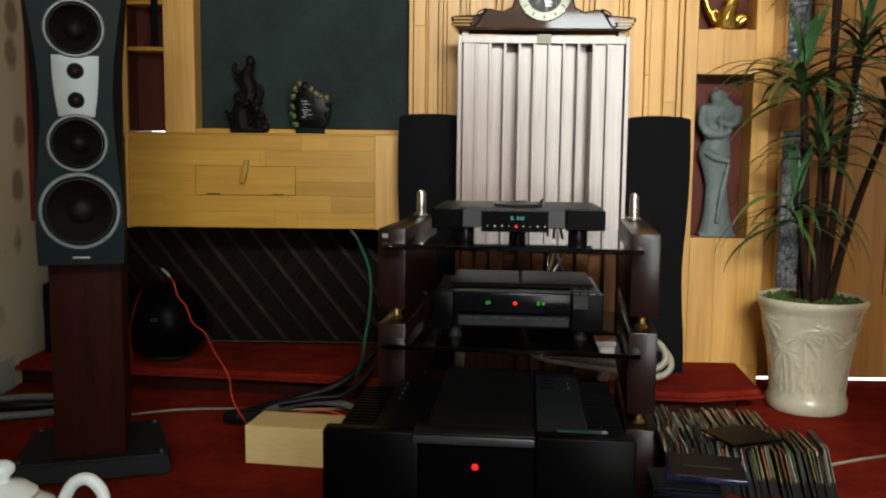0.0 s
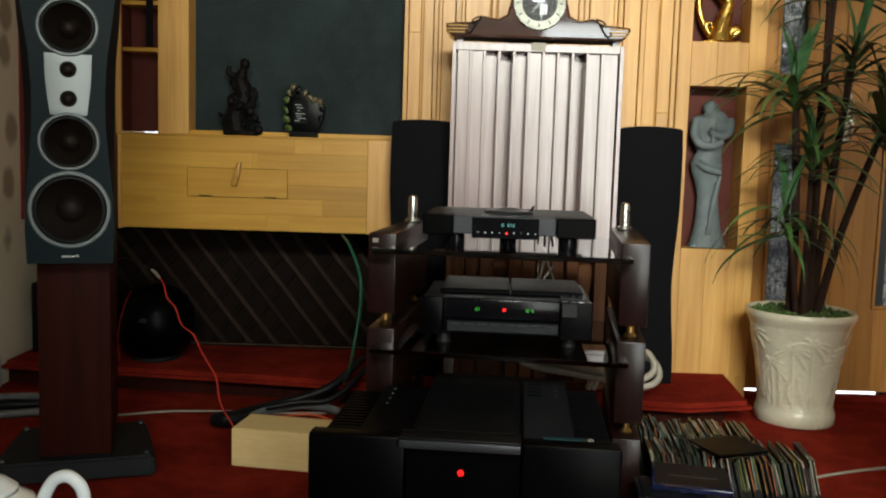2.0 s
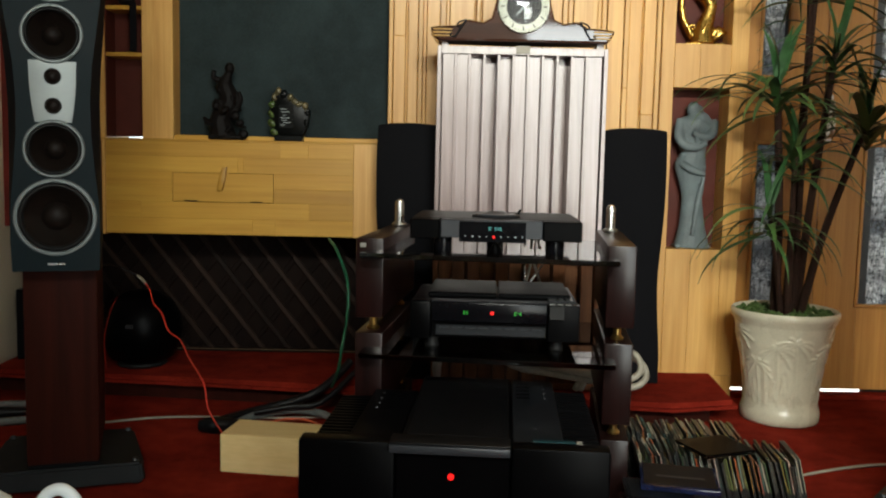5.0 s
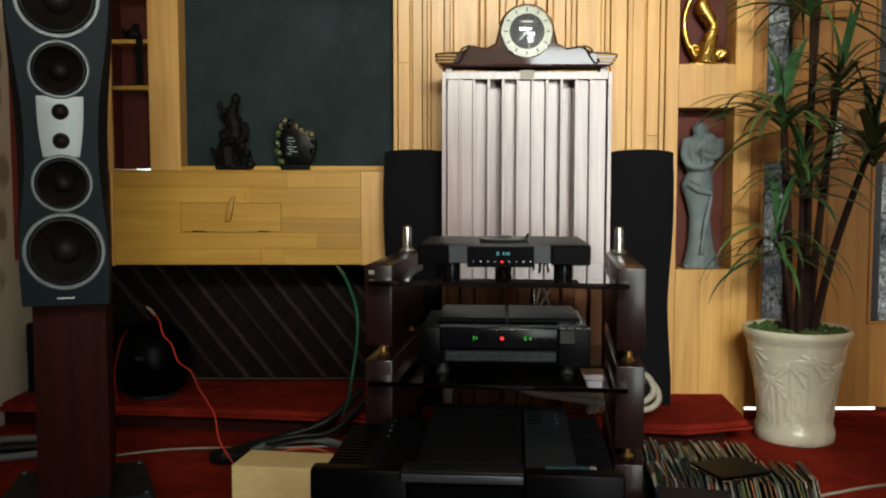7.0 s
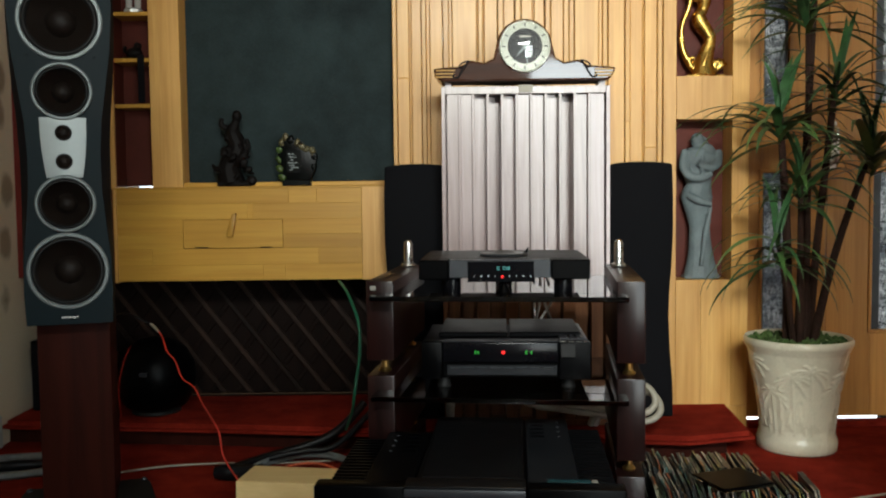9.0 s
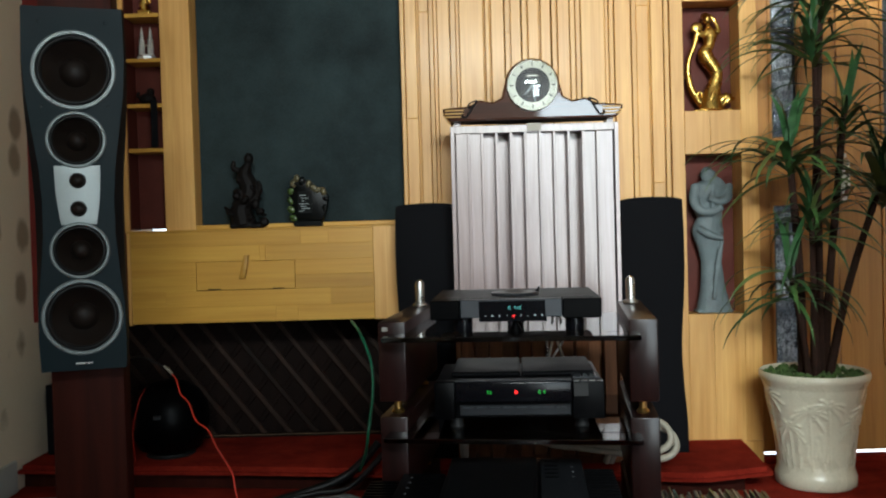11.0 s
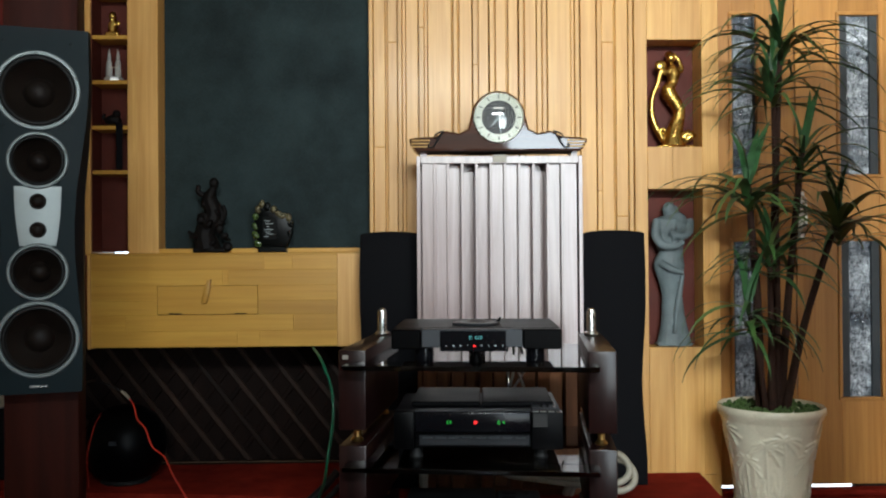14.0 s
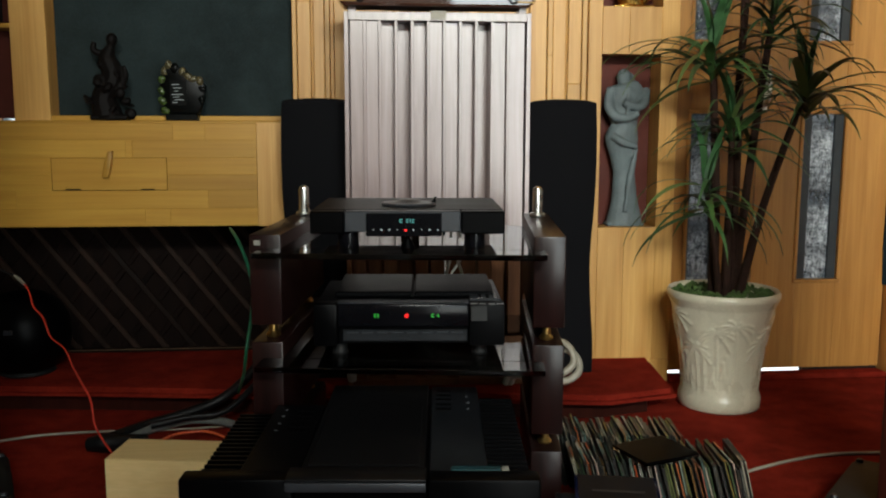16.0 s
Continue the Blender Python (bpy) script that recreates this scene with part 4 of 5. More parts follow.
def preamplifier():
    p = thing("preamplifier", pose(0.188, 2.165, 0.374, 0, 0, -4), "black preamplifier with green and red indicators", "amplifier")
    part("body", bm_box(-0.2, 0.2, 0.04, 0.32, 0.028, 0.112, 0.003), black_top, p)
    part("rear_cover", bm_box(-0.165, 0.005, 0.10, 0.34, 0.1125, 0.125, 0.003), black_top, p)
    part("rear_cover", bm_box(0.009, 0.185, 0.10, 0.34, 0.1125, 0.125, 0.003), black_top, p)
    part("upper_fascia", bm_box(-0.15, 0.125, 0.0, 0.0405, 0.068, 0.116, 0.004, 2), black_gloss, p, "gloss black display band")
    part("top_trim", bm_box(-0.15, 0.125, 0.004, 0.04, 0.1165, 0.1185, 0.0008), grey_case, p)
    part("lower_fascia", bm_box(-0.15, 0.125, 0.012, 0.0405, 0.03, 0.067, 0.002), black_case, p)
    part("key_strip", bm_box(-0.14, 0.122, 0.008, 0.0125, 0.036, 0.060, 0.001), vent_plate, p, "brushed key strip")
    for i in range(8):
        part("key", bm_box(-0.132 + i * 0.0315, -0.108 + i * 0.0315, 0.0055, 0.0085, 0.0525, 0.0565, 0.001), grey_case, p)
    facet = bm_box(0.1285, 0.1625, -0.0012, 0.0008, -0.016, 0.016, 0.0004)
    bmesh.ops.rotate(facet, cent=(0.145, 0, 0), matrix=Matrix.Rotation(radians(-24), 3, "X"), verts=facet.verts)
    bmesh.ops.translate(facet, vec=(0, -0.0095, 0.098), verts=facet.verts)
    part("facet", facet, amp_lid, p, "grey polished facet")
    for i in range(4):
        part("trim_line", bm_box(0.128 + 0.0185 * i, 0.142 + 0.0185 * i, -0.005, 0.0, 0.1172, 0.1186, 0.0004), silver, p, "bright broken trim line")
    part("end_block", bm_box(0.1255, 0.2, -0.004, 0.0405, 0.028, 0.117, 0.004, 2), black_top, p)
    part("end_block", bm_box(-0.2, -0.1505, -0.004, 0.0405, 0.028, 0.117, 0.004, 2), black_case, p)
    for i in range(4):
        part("fin", bm_box(0.13, 0.1955, 0.05, 0.30, 0.1125 + 0, 0.1175, 0.0008), grey_case, p) if i == 0 else part("slot", bm_box(0.133 + 0.016 * i, 0.141 + 0.016 * i, 0.06, 0.25, 0.1176, 0.1182), black_gloss, p)
    for x, mt, hw in ((-0.069, led_green, 0.0045), (0.054, led_green, 0.008)):
        bb = bm_box(x - hw, x - hw * 0.25, -0.001, 0.0005, 0.0885, 0.0905)
        bm_box(x - hw, x - hw + 0.0018, -0.001, 0.0005, 0.0885, 0.096, bm=bb)
        bm_box(x - hw, x - hw * 0.25, -0.001, 0.0005, 0.0942, 0.096, bm=bb)
        bm_box(x + hw * 0.3, x + hw, -0.001, 0.0005, 0.0916, 0.0932, bm=bb)
        bm_box(x + hw - 0.0018, x + hw, -0.001, 0.0005, 0.0885, 0.096, bm=bb)
        part("digit", bb, mt, p)
    part("power_lamp", bm_lathe([(0.0045, 0), (0.004, 0.001), (0, 0.0013)], 12, Matrix.Translation((-0.006, 0.0, 0.092)) @ FRONT), led_red, p, "round red indicator")
    for x, y in ((-0.15, 0.05), (0.15, 0.05), (-0.15, 0.29), (0.15, 0.29)):
        part("foot", bm_lathe([(0.017, 0.0), (0.018, 0.004), (0.015, 0.010), (0.016, 0.0275)], 22, Matrix.Translation((x, y, 0))), rubber, p)


preamplifier()


def power_amp():
    a = thing("power_amplifier", pose(0.085, 1.745, 0, 0, 0, -5), "massive black power amplifier with heatsink fins on carpet", "amplifier")
    part("chassis", bm_box(-0.215, 0.215, 0.03, 0.43, 0.02, 0.268, 0.003), black_case, a)
    part("rear_chassis", bm_box(-0.108, 0.215, 0.4302, 0.565, 0.02, 0.268, 0.003), black_case, a)
    for x0, x1 in ((-0.301, -0.1135), (0.1105, 0.298)):
        part("front_wing", bm_box(x0, x1, 0.0, 0.045, 0.012, 0.283, 0.006, 2), black_case, a)
    part("front_centre", bm_box(-0.113, 0.11, 0.012, 0.045, 0.012, 0.2735, 0.003), black_case, a)
    part("bridge", bm_box(-0.122, 0.108, -0.016, 0.040, 0.2845, 0.2895, 0.002, 2), amp_lid, a, "brushed dark bridge plate")
    part("bridge_lip", bm_box(-0.122, 0.108, -0.018, -0.0125, 0.268, 0.2842, 0.002, 2), grey_case, a, "grey metal lip")
    part("lid", bm_box(-0.108, 0.105, 0.06, 0.56, 0.2685, 0.2765, 0.002), amp_lid, a, "brushed black lid")
    part("lid_panel", bm_box(-0.098, 0.095, 0.075, 0.40, 0.2767, 0.2790, 0.0012), amp_lid, a)
    for sx, rear in ((-1, 0.425), (1, 0.56)):
        x0, x1 = sorted((sx * 0.112, sx * 0.213))
        # The right plate is the lit copy: lighter black than its left twin.
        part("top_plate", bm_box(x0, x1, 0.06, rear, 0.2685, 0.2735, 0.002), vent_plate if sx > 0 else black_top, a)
        for i in range(5):
            y = rear - 0.17 + i * 0.032
            part("vent_slot", bm_box(sx * 0.142 - 0.020, sx * 0.142 + 0.012, y, y + 0.012, 0.2736, 0.2746), black_case, a)
        for i in range(4):
            part("screw", bm_lathe([(0.004, 0.2736), (0.0035, 0.275), (0, 0.2745)], 10, Matrix.Translation((sx * 0.188, rear - 0.16 + 0.042 * i, 0))), grey_case, a)
        for i in range(17 if sx < 0 else 22):
            x0, x1 = sorted((sx * 0.2155, sx * 0.288))
            y = 0.05 + i * 0.0215
            # Right fins take a lighter black too, as light painted on that side.
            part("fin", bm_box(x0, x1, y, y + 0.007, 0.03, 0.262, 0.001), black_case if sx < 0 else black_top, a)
    part("power_lamp", bm_lathe([(0.0065, 0), (0.006, 0.002), (0, 0.0028)], 16, Matrix.Translation((-0.005, 0.0118, 0.216)) @ FRONT), led_red, a, "glowing red power lamp")
    part("strip", bm_box(0.15, 0.235, 0.05, 0.07, 0.2742, 0.28, 0.002), teal, a, "teal plastic strip")
    part("strip_end", bm_box(0.236, 0.249, 0.05, 0.07, 0.2742, 0.28, 0.002), paper, a)
    for x, y in ((-0.18, 0.08), (0.18, 0.08), (-0.18, 0.47), (0.18, 0.47)):
        part("foot", bm_lathe([(0.025, 0.0), (0.026, 0.005), (0.024, 0.02)], 20, Matrix.Translation((x, y, 0))), rubber, a)


power_amp()


def timber_box():
    b = thing("wooden_box", pose(-0.36, 2.335, 0, 0, 0, -9), "pale raw wooden box lying on red carpet", "box")
    part("carcass", bm_box(-0.145, 0.145, 0.007, 0.135, 0.001, 0.094, 0.001), box_wood, b)
    part("front_board", bm_box(-0.146, 0.146, 0.0, 0.0068, 0.0, 0.101, 0.0012), box_wood, b)
    part("lid", bm_box(-0.146, 0.146, 0.0072, 0.1365, 0.0945, 0.101, 0.0012), box_wood, b)


timber_box()


def tower_set():
    """Subwoofer ball and small black cabinet on the platform."""
    s = thing("spherical_subwoofer", pose(-0.975, 3.19, 0.086), "round black subwoofer sitting on the red platform", "subwoofer")
    part("shell", bm_lathe([(0, 0.012), (0.07, 0.012), (0.105, 0.03), (0.13, 0.075), (0.138, 0.125), (0.13, 0.18), (0.105, 0.225), (0.06, 0.255), (0.03, 0.262), (0, 0.263)], 40), black_case, s)
    part("foot_ring", bm_lathe([(0.08, 0.0), (0.085, 0.004), (0.08, 0.0135), (0.06, 0.0135), (0.06, 0.0)], 32), rubber, s)
    part("badge", bm_box(-0.012, 0.012, -0.139, -0.128, 0.15, 0.163, 0.001), grey_case, s)
    c = thing("small_cabinet_speaker", pose(-1.32, 3.22, 0.086), "small black box speaker against wallpapered wall", "loudspeaker")
    part("cabinet", bm_box(-0.11, 0.11, 0.0, 0.16, 0, 0.25, 0.004), black_case, c)
    part("grille", bm_box(-0.104, 0.104, -0.012, -0.0005, 0.006, 0.244, 0.004), black_cloth, c)


tower_set()

# ---- potted plant ----


def relief_pot(prof):
    """Turned pot whose wall carries low palm trees in relief."""
    zs, rs, seg = [], [], 260
    for (r0, z0), (r1, z1) in zip(prof, prof[1:]):
        n = max(1, int(math.hypot(r1 - r0, z1 - z0) / 0.0032)) if 0.05 < z0 and z1 < 0.34 and z1 > z0 else 2
        for q in range(n):
            rs.append(r0 + (r1 - r0) * q / n)
            zs.append(z0 + (z1 - z0) * q / n)
    rs, zs = np.array(rs + [0.001]), np.array(zs + [prof[-1][1]])
    rs[0] = 0.001
    ang = np.linspace(0, 2 * math.pi, seg, endpoint=False)
    A, Z = np.meshgrid(ang, zs)
    h = np.zeros_like(A)

    def stroke(pts, w, amp):
        nonlocal h
        for (a0, z0), (a1, z1) in zip(pts, pts[1:]):
            da = ((A - a0 + math.pi) % (2 * math.pi) - math.pi) * 0.135
            ux, uz = (a1 - a0) * 0.135, z1 - z0
            t = np.clip((da * ux + (Z - z0) * uz) / (ux * ux + uz * uz + 1e-9), 0, 1)
            d2 = (da - t * ux) ** 2 + (Z - z0 - t * uz) ** 2
            h = np.maximum(h, amp * np.exp(-d2 / (w * w)))

    rnd = random.Random(8)
    for k in range(12):
        a0 = 2 * math.pi * (k + rnd.uniform(-0.25, 0.25)) / 12
        top = (0.285, 0.205, 0.25)[k % 3] + rnd.uniform(-0.012, 0.012)
        lean = rnd.uniform(-0.2, 0.2)
        stroke([(a0 + lean * 0.3, 0.07), (a0 + lean * 0.5, 0.12), (a0 + lean * 0.8, top - 0.04), (a0 + lean, top)], 0.0042, 0.0030)
        for q in range(8):
            f = radians(-35 + 250 * q / 7 + rnd.uniform(-9, 9))
            ln = rnd.uniform(0.042, 0.06)
            pts = [(a0 + lean, top)]
            for t in (0.35, 0.7, 1.0):
                pts.append((a0 + lean + ln * t * math.cos(f) / 0.135, min(0.325, top + ln * t * math.sin(f) * 0.8 - 0.026 * t * t)))
            stroke(pts, 0.0042, 0.0042)
        for q in range(5):
            a1 = a0 + rnd.uniform(0.1, 0.6)
            stroke([(a1, 0.075 + 0.012 * q), (a1 + rnd.uniform(-0.1, 0.1), 0.10 + 0.02 * q)], 0.007, 0.0032)
    up = np.gradient(zs) > 0
    h *= ((Z > 0.06) & (Z < 0.338) & (A == A)) * up[:, None]
    R = rs[:, None] + h
    verts = np.stack([R * np.cos(A), R * np.sin(A), Z], -1).reshape(-1, 3).tolist()
    n = len(zs)
    faces = [(i * seg + q, i * seg + (q + 1) % seg, (i + 1) * seg + (q + 1) % seg, (i + 1) * seg + q) for i in range(n - 1) for q in range(seg)]
    faces += [tuple(range(seg - 1, -1, -1)), tuple((n - 1) * seg + q for q in range(seg))]
    me = bpy.data.meshes.new("pot")
    me.from_pydata(verts, [], faces)
    b = bmesh.new()
    b.from_mesh(me)
    bpy.data.meshes.remove(me)
    return b


def potted_plant():
    p = thing("potted_plant", pose(1.198, 2.95, 0), "tall dracaena with strap leaves in ivory ceramic pot", "plant")
    prof = [(0.0, 0.0), (0.118, 0.0), (0.124, 0.006), (0.125, 0.035), (0.119, 0.052), (0.115, 0.075), (0.120, 0.13), (0.130, 0.2), (0.144, 0.27), (0.156, 0.325), (0.163, 0.34), (0.169, 0.352), (0.169, 0.364), (0.164, 0.371), (0.155, 0.366), (0.15, 0.345), (0.0, 0.335)]
    prof = [(r * 1.0, z * 0.99) for r, z in prof]
    pot = part("pot", relief_pot(prof), ceramic, p, "ivory glazed pot with palm reliefs", 80)
    rnd = random.Random(3)
    b = bmesh.new()
    for i in range(420):
        r, a = 0.152 * math.sqrt(rnd.random()), rnd.uniform(0, 6.283)
        s = rnd.uniform(0.006, 0.014)
        m = Matrix.Translation((r * math.cos(a), r * math.sin(a), 0.342 + rnd.uniform(0, 0.02))) @ Euler((rnd.random() * 3, rnd.random() * 3, 0)).to_matrix().to_4x4()
        bmesh.ops.create_icosphere(b, subdivisions=1, radius=s, matrix=m @ Matrix.Diagonal((1, 0.7, 0.5, 1)))
    tagged(part("moss", b, moss, p, "green moss topping", None), kind="stuff")

    variants = []
    for ln, rise, droop in ((0.30, 42, 110), (0.27, 30, 95), (0.30, 20, 85), (0.19, 74, 45), (0.26, 5, 70), (0.31, 50, 135)):
        b = bmesh.new()
        rows, n, pt, ang = [], 9, Vector((0, 0, 0)), rise
        for i in range(n + 1):
            t = i / n
            w = (0.0115 if rise > 70 else 0.0082) * min(1, 0.5 + t * 3) * (1 - t ** 2.2) + 0.0004
            rows.append([b.verts.new(pt + Vector((0, w, 0.0022))), b.verts.new(pt), b.verts.new(pt + Vector((0, -w, 0.0022)))])
            pt = pt + Vector((math.cos(radians(ang)), 0, math.sin(radians(ang)))) * ln / n
            ang -= droop / n * (0.5 + t)
        for q, r in zip(rows, rows[1:]):
            b.faces.new((q[0], q[1], r[1], r[0]))
            b.faces.new((q[1], q[2], r[2], r[1]))
        variants.append(mesh_of("leaf", b, leaf_young if rise > 70 else leaf_green, 60))
    heads = [  # foot x, y; head x, y, z; leaves, size, stem radius
        (0.01, 0.02, 0.035, -0.02, 1.515, 44, 1.16, 0.012),
        (0.02, -0.01, -0.003, -0.05, 1.375, 38, 1.12, 0.009),
        (0.03, 0.0, 0.083, -0.07, 1.15, 38, 1.02, 0.012),
        (-0.03, 0.01, -0.09, -0.06, 1.03, 40, 1.1, 0.013),
        (0.03, -0.03, 0.192, -0.08, 0.93, 40, 1.06, 0.012),
        (-0.005, -0.03, -0.038, -0.10, 0.835, 28, 0.95, 0.010),
        (-0.02, -0.02, -0.11, -0.10, 0.645, 30, 0.95, 0.009),
    ]
    for fx, fy, hx, hy, hz, count, size, rad in heads:
        mid = ((fx * 0.6 + hx * 0.4) + rnd.uniform(-0.01, 0.01), fy * 0.5 + hy * 0.5, 0.33 + (hz - 0.33) * 0.5)
        stem = part("cane", bm_tube([(fx, fy, 0.32), mid, (hx, hy, hz + 0.05)], [rad * 1.25, rad, rad * 0.8], 9, 10), bark, p, "dark ringed cane")
        for i in range(count):
            t = i / count
            ob = new("leaf", variants[rnd.choice((0, 1, 2, 4, 5, 1, 2)) if t < 0.86 else 3])
            ob.parent = stem
            sc = size * rnd.uniform(0.8, 1.12)
            ob.matrix_basis = Matrix.Translation((hx, hy, hz - 0.05 + 0.11 * t + rnd.uniform(-0.01, 0.01))) @ Euler((rnd.uniform(-0.25, 0.25), (rnd.uniform(-0.2, 0.25) + (0.3 if hz < 0.7 else 0)) if t < 0.86 else -0.2, i * 2.4 + rnd.uniform(-0.3, 0.3))).to_matrix().to_4x4() @ Matrix.Diagonal((sc, sc * rnd.uniform(0.8, 1.15) * (1.3 if hz < 1.1 else 1.0), sc, 1))


potted_plant()

# ---- discs on the floor ----
rnd = random.Random(21)
cd_mesh = mesh_of("disc_case", bm_box(-0.0030, 0.0030, 0, 0.142, 0, 0.125, 0.0005), cd_body, 30)
wraps = []
for half, off in ((0.0012, 0.0014), (0.0018, 0.0009), (0.0027, 0.0), (0.0011, -0.0014), (0.0016, -0.0008), (0.0023, 0.0004), (0.0012, 0.0)):
    wrap = bm_box(off - half * 0.6, off + half * 0.6, -0.0007, -0.0002, 0.045, 0.1249)
    cuts = [0.002, 0.03 + rnd.uniform(0, 0.03), 0.08 + rnd.uniform(0, 0.03), 0.140]
    for y0, y1 in zip(cuts, cuts[1:]):
        bm_box(off - half, off + half, y0, y1 - 0.002, 0.1252, 0.1257, bm=wrap)
    wraps.append(mesh_of("spine_print", wrap, cd_print, 30))
for x0, y0, count, lean in ((0.545, 2.345, 47, -11), (0.545, 2.185, 58, -15)):
    x = x0
    for i in range(count):
        c = new("disc_case", cd_mesh)
        tall = rnd.choice((1, 1, 0.96, 0.92, 1.04, 1.07))
        c.matrix_world = pose(x + (0.032 if lean < -12 else 0.02), y0 + rnd.uniform(-0.013, 0.013) - 0.10 * (x - x0), 0.002, 0, lean + rnd.uniform(-1.8, 1.8), -6 + rnd.uniform(-2.5, 2.5)) @ Matrix.Diagonal((1, 1, tall, 1))
        tagged(c, "slim printed disc case standing in a floor row", "disc case", "rows of disc cases on the carpet")
        s = new("spine_print", rnd.choice(wraps))
        s.parent = c
        x += 0.0064 if rnd.random() < 0.88 else 0.0088


def flat_case(x, y, z, rz, label, print_mat, w=0.142, d=0.125, h=0.0105):
    c = thing("flat_disc_case", pose(x, y, z, 0, 0, rz), label, "disc case")
    part("tray", bm_box(-w / 2, w / 2, -d / 2, d / 2, 0, h * 0.45, 0.0008), black_case, c)
    part("booklet", bm_box(-w / 2 + 0.012, w / 2 - 0.003, -d / 2 + 0.003, d / 2 - 0.003, h * 0.46, h * 0.62), print_mat, c)
    part("lid", bm_box(-w / 2, w / 2, -d / 2, d / 2, h * 0.64, h, 0.0008), jewel, c).visible_shadow = False
    return c


blue_plastic = plain("smoky blue plastic", (0.006, 0.010, 0.036), 0.18, 0.5, 20, 0.0, spec=0.5)
sleeve_dark = plain("dark printed sleeve", (0.006, 0.007, 0.010), 0.45, 0.7, 25, spec=0.15)
sleeve_blue = plain("blue printed sleeve", (0.012, 0.017, 0.04), 0.3, 0.7, 22)
sleeve_olive = plain("olive printed sleeve", (0.018, 0.024, 0.02), 0.5, 0.8, 26, spec=0.08)
loose = flat_case(0.735, 2.19, 0.134, 20, "clear disc case lying across upright cases", sleeve_olive)
part("cover_print", bm_prism([(-0.03, -0.02), (0.035, -0.03), (0.05, 0.0), (0.02, 0.028), (-0.02, 0.024)], 0, 0.0003), paper, loose, "pale printed patch").rotation_euler.x = radians(90)
loose.children[-1].location.z = 0.0109
for i in range(10):
    flat_case(0.552 + rnd.uniform(-0.01, 0.01), 1.985 + rnd.uniform(-0.012, 0.012), 0.0012 + i * 0.0112, rnd.uniform(-16, 12), "dark disc case in a loose floor pile", sleeve_blue if i % 3 == 2 else sleeve_dark)
b = thing("blue_film_case", pose(0.60, 2.02, 0.118, 3, 0, -12), "dark smoky blue film case on a loose pile", "disc case")
part("shell", bm_box(-0.085, 0.085, -0.067, 0.067, 0, 0.013, 0.003, 2), blue_plastic, b)
part("cover_sheet", bm_box(-0.078, 0.078, -0.058, 0.062, 0.0131, 0.0137), sleeve_dark, b)
part("cover_print", bm_box(-0.05, 0.055, -0.012, -0.004, 0.0138, 0.0142), grey_case, b)

# ---- figures and ornaments ----


def statue(name, m, b, material, label, smooth=60, grain=0.003):
    ob = part(name, b, material, None, label, smooth)
    fuse = ob.modifiers.new("fuse", "REMESH")
    fuse.mode, fuse.voxel_size, fuse.use_smooth_shade = "VOXEL", grain, True
    ob.matrix_world = m
    return tagged(ob, label, "statuette")


k = 0.000667
CP = [(0, 227, 97), (60, 227, 84), (140, 224, 66), (275, 218, 54), (370, 212, 72), (440, 204, 86), (505, 215, 65), (560, 208, 78), (620, 214, 92), (670, 226, 96), (700, 230, 66), (722, 228, 34)]
b = bm_tube([((c - 222) * k, 0, z * k) for z, c, w in CP], [w * k for z, c, w in CP], 18, 6)
bm_ball((-0.012, -0.006, 0.492), (0.024, 0.026, 0.029), b)
bm_ball((0.010, 0.012, 0.488), (0.018, 0.02, 0.022), b)
bm_tube([(-0.055, -0.02, 0.455), (-0.066, -0.045, 0.40), (-0.045, -0.06, 0.365), (0.0, -0.066, 0.36), (0.03, -0.06, 0.375)], [0.018, 0.018, 0.016, 0.013, 0.011], 10, 5, b)
bm_tube([(0.06, -0.02, 0.45), (0.05, -0.05, 0.41), (0.02, -0.066, 0.395), (-0.02, -0.068, 0.41)], [0.018, 0.017, 0.013, 0.011], 10, 5, b)
bm_tube([(0.0, -0.055, 0.46), (-0.006, -0.066, 0.40), (-0.004, -0.06, 0.345)], [0.006, 0.008, 0.005], 8, 5, b)
bm_tube([(-0.05, -0.04, 0.30), (-0.02, -0.07, 0.28), (0.03, -0.06, 0.265)], [0.012, 0.014, 0.008], 8, 5, b)
bm_tube([(0.03, -0.05, 0.26), (0.012, -0.056, 0.17), (-0.006, -0.06, 0.05)], [0.006, 0.012, 0.006], 8, 5, b)
bm_box(-0.062, 0.068, -0.04, 0.04, 0.0, 0.012, 0.004, bm=b)
for v in b.verts:
    v.co.y *= 0.62
statue("embracing_couple_statue", pose(0.968, 3.262, 0.5305), b, pewter, "grey-green stylised embracing couple statue in a niche")

b = bm_tube([(0.010, 0, 0.008), (0.016, 0, 0.06), (0.033, -0.004, 0.125), (0.028, -0.004, 0.15), (0.0, 0, 0.195), (-0.004, 0, 0.215), (0.010, 0, 0.238), (0.014, 0, 0.268), (0.012, 0, 0.288), (0.006, 0, 0.305)], [0.044, 0.031, 0.021, 0.023, 0.027, 0.025, 0.017, 0.025, 0.02, 0.009], 16, 6)
bm_ball((0.004, -0.004, 0.327), (0.016, 0.018, 0.021), b)
bm_ball((0.002, 0.006, 0.342), (0.017, 0.016, 0.013), b)
bm_tube([(0.03, 0, 0.282), (0.044, 0, 0.287), (0.036, 0.004, 0.318), (0.018, 0.006, 0.345)], [0.012, 0.010, 0.008, 0.007], 8, 5, b)
bm_tube([(0.002, -0.006, 0.285), (-0.02, -0.014, 0.272), (-0.036, -0.016, 0.276)], [0.011, 0.009, 0.008], 8, 5, b)
bm_ball((-0.036, -0.016, 0.296), (0.022, 0.010, 0.021), b)
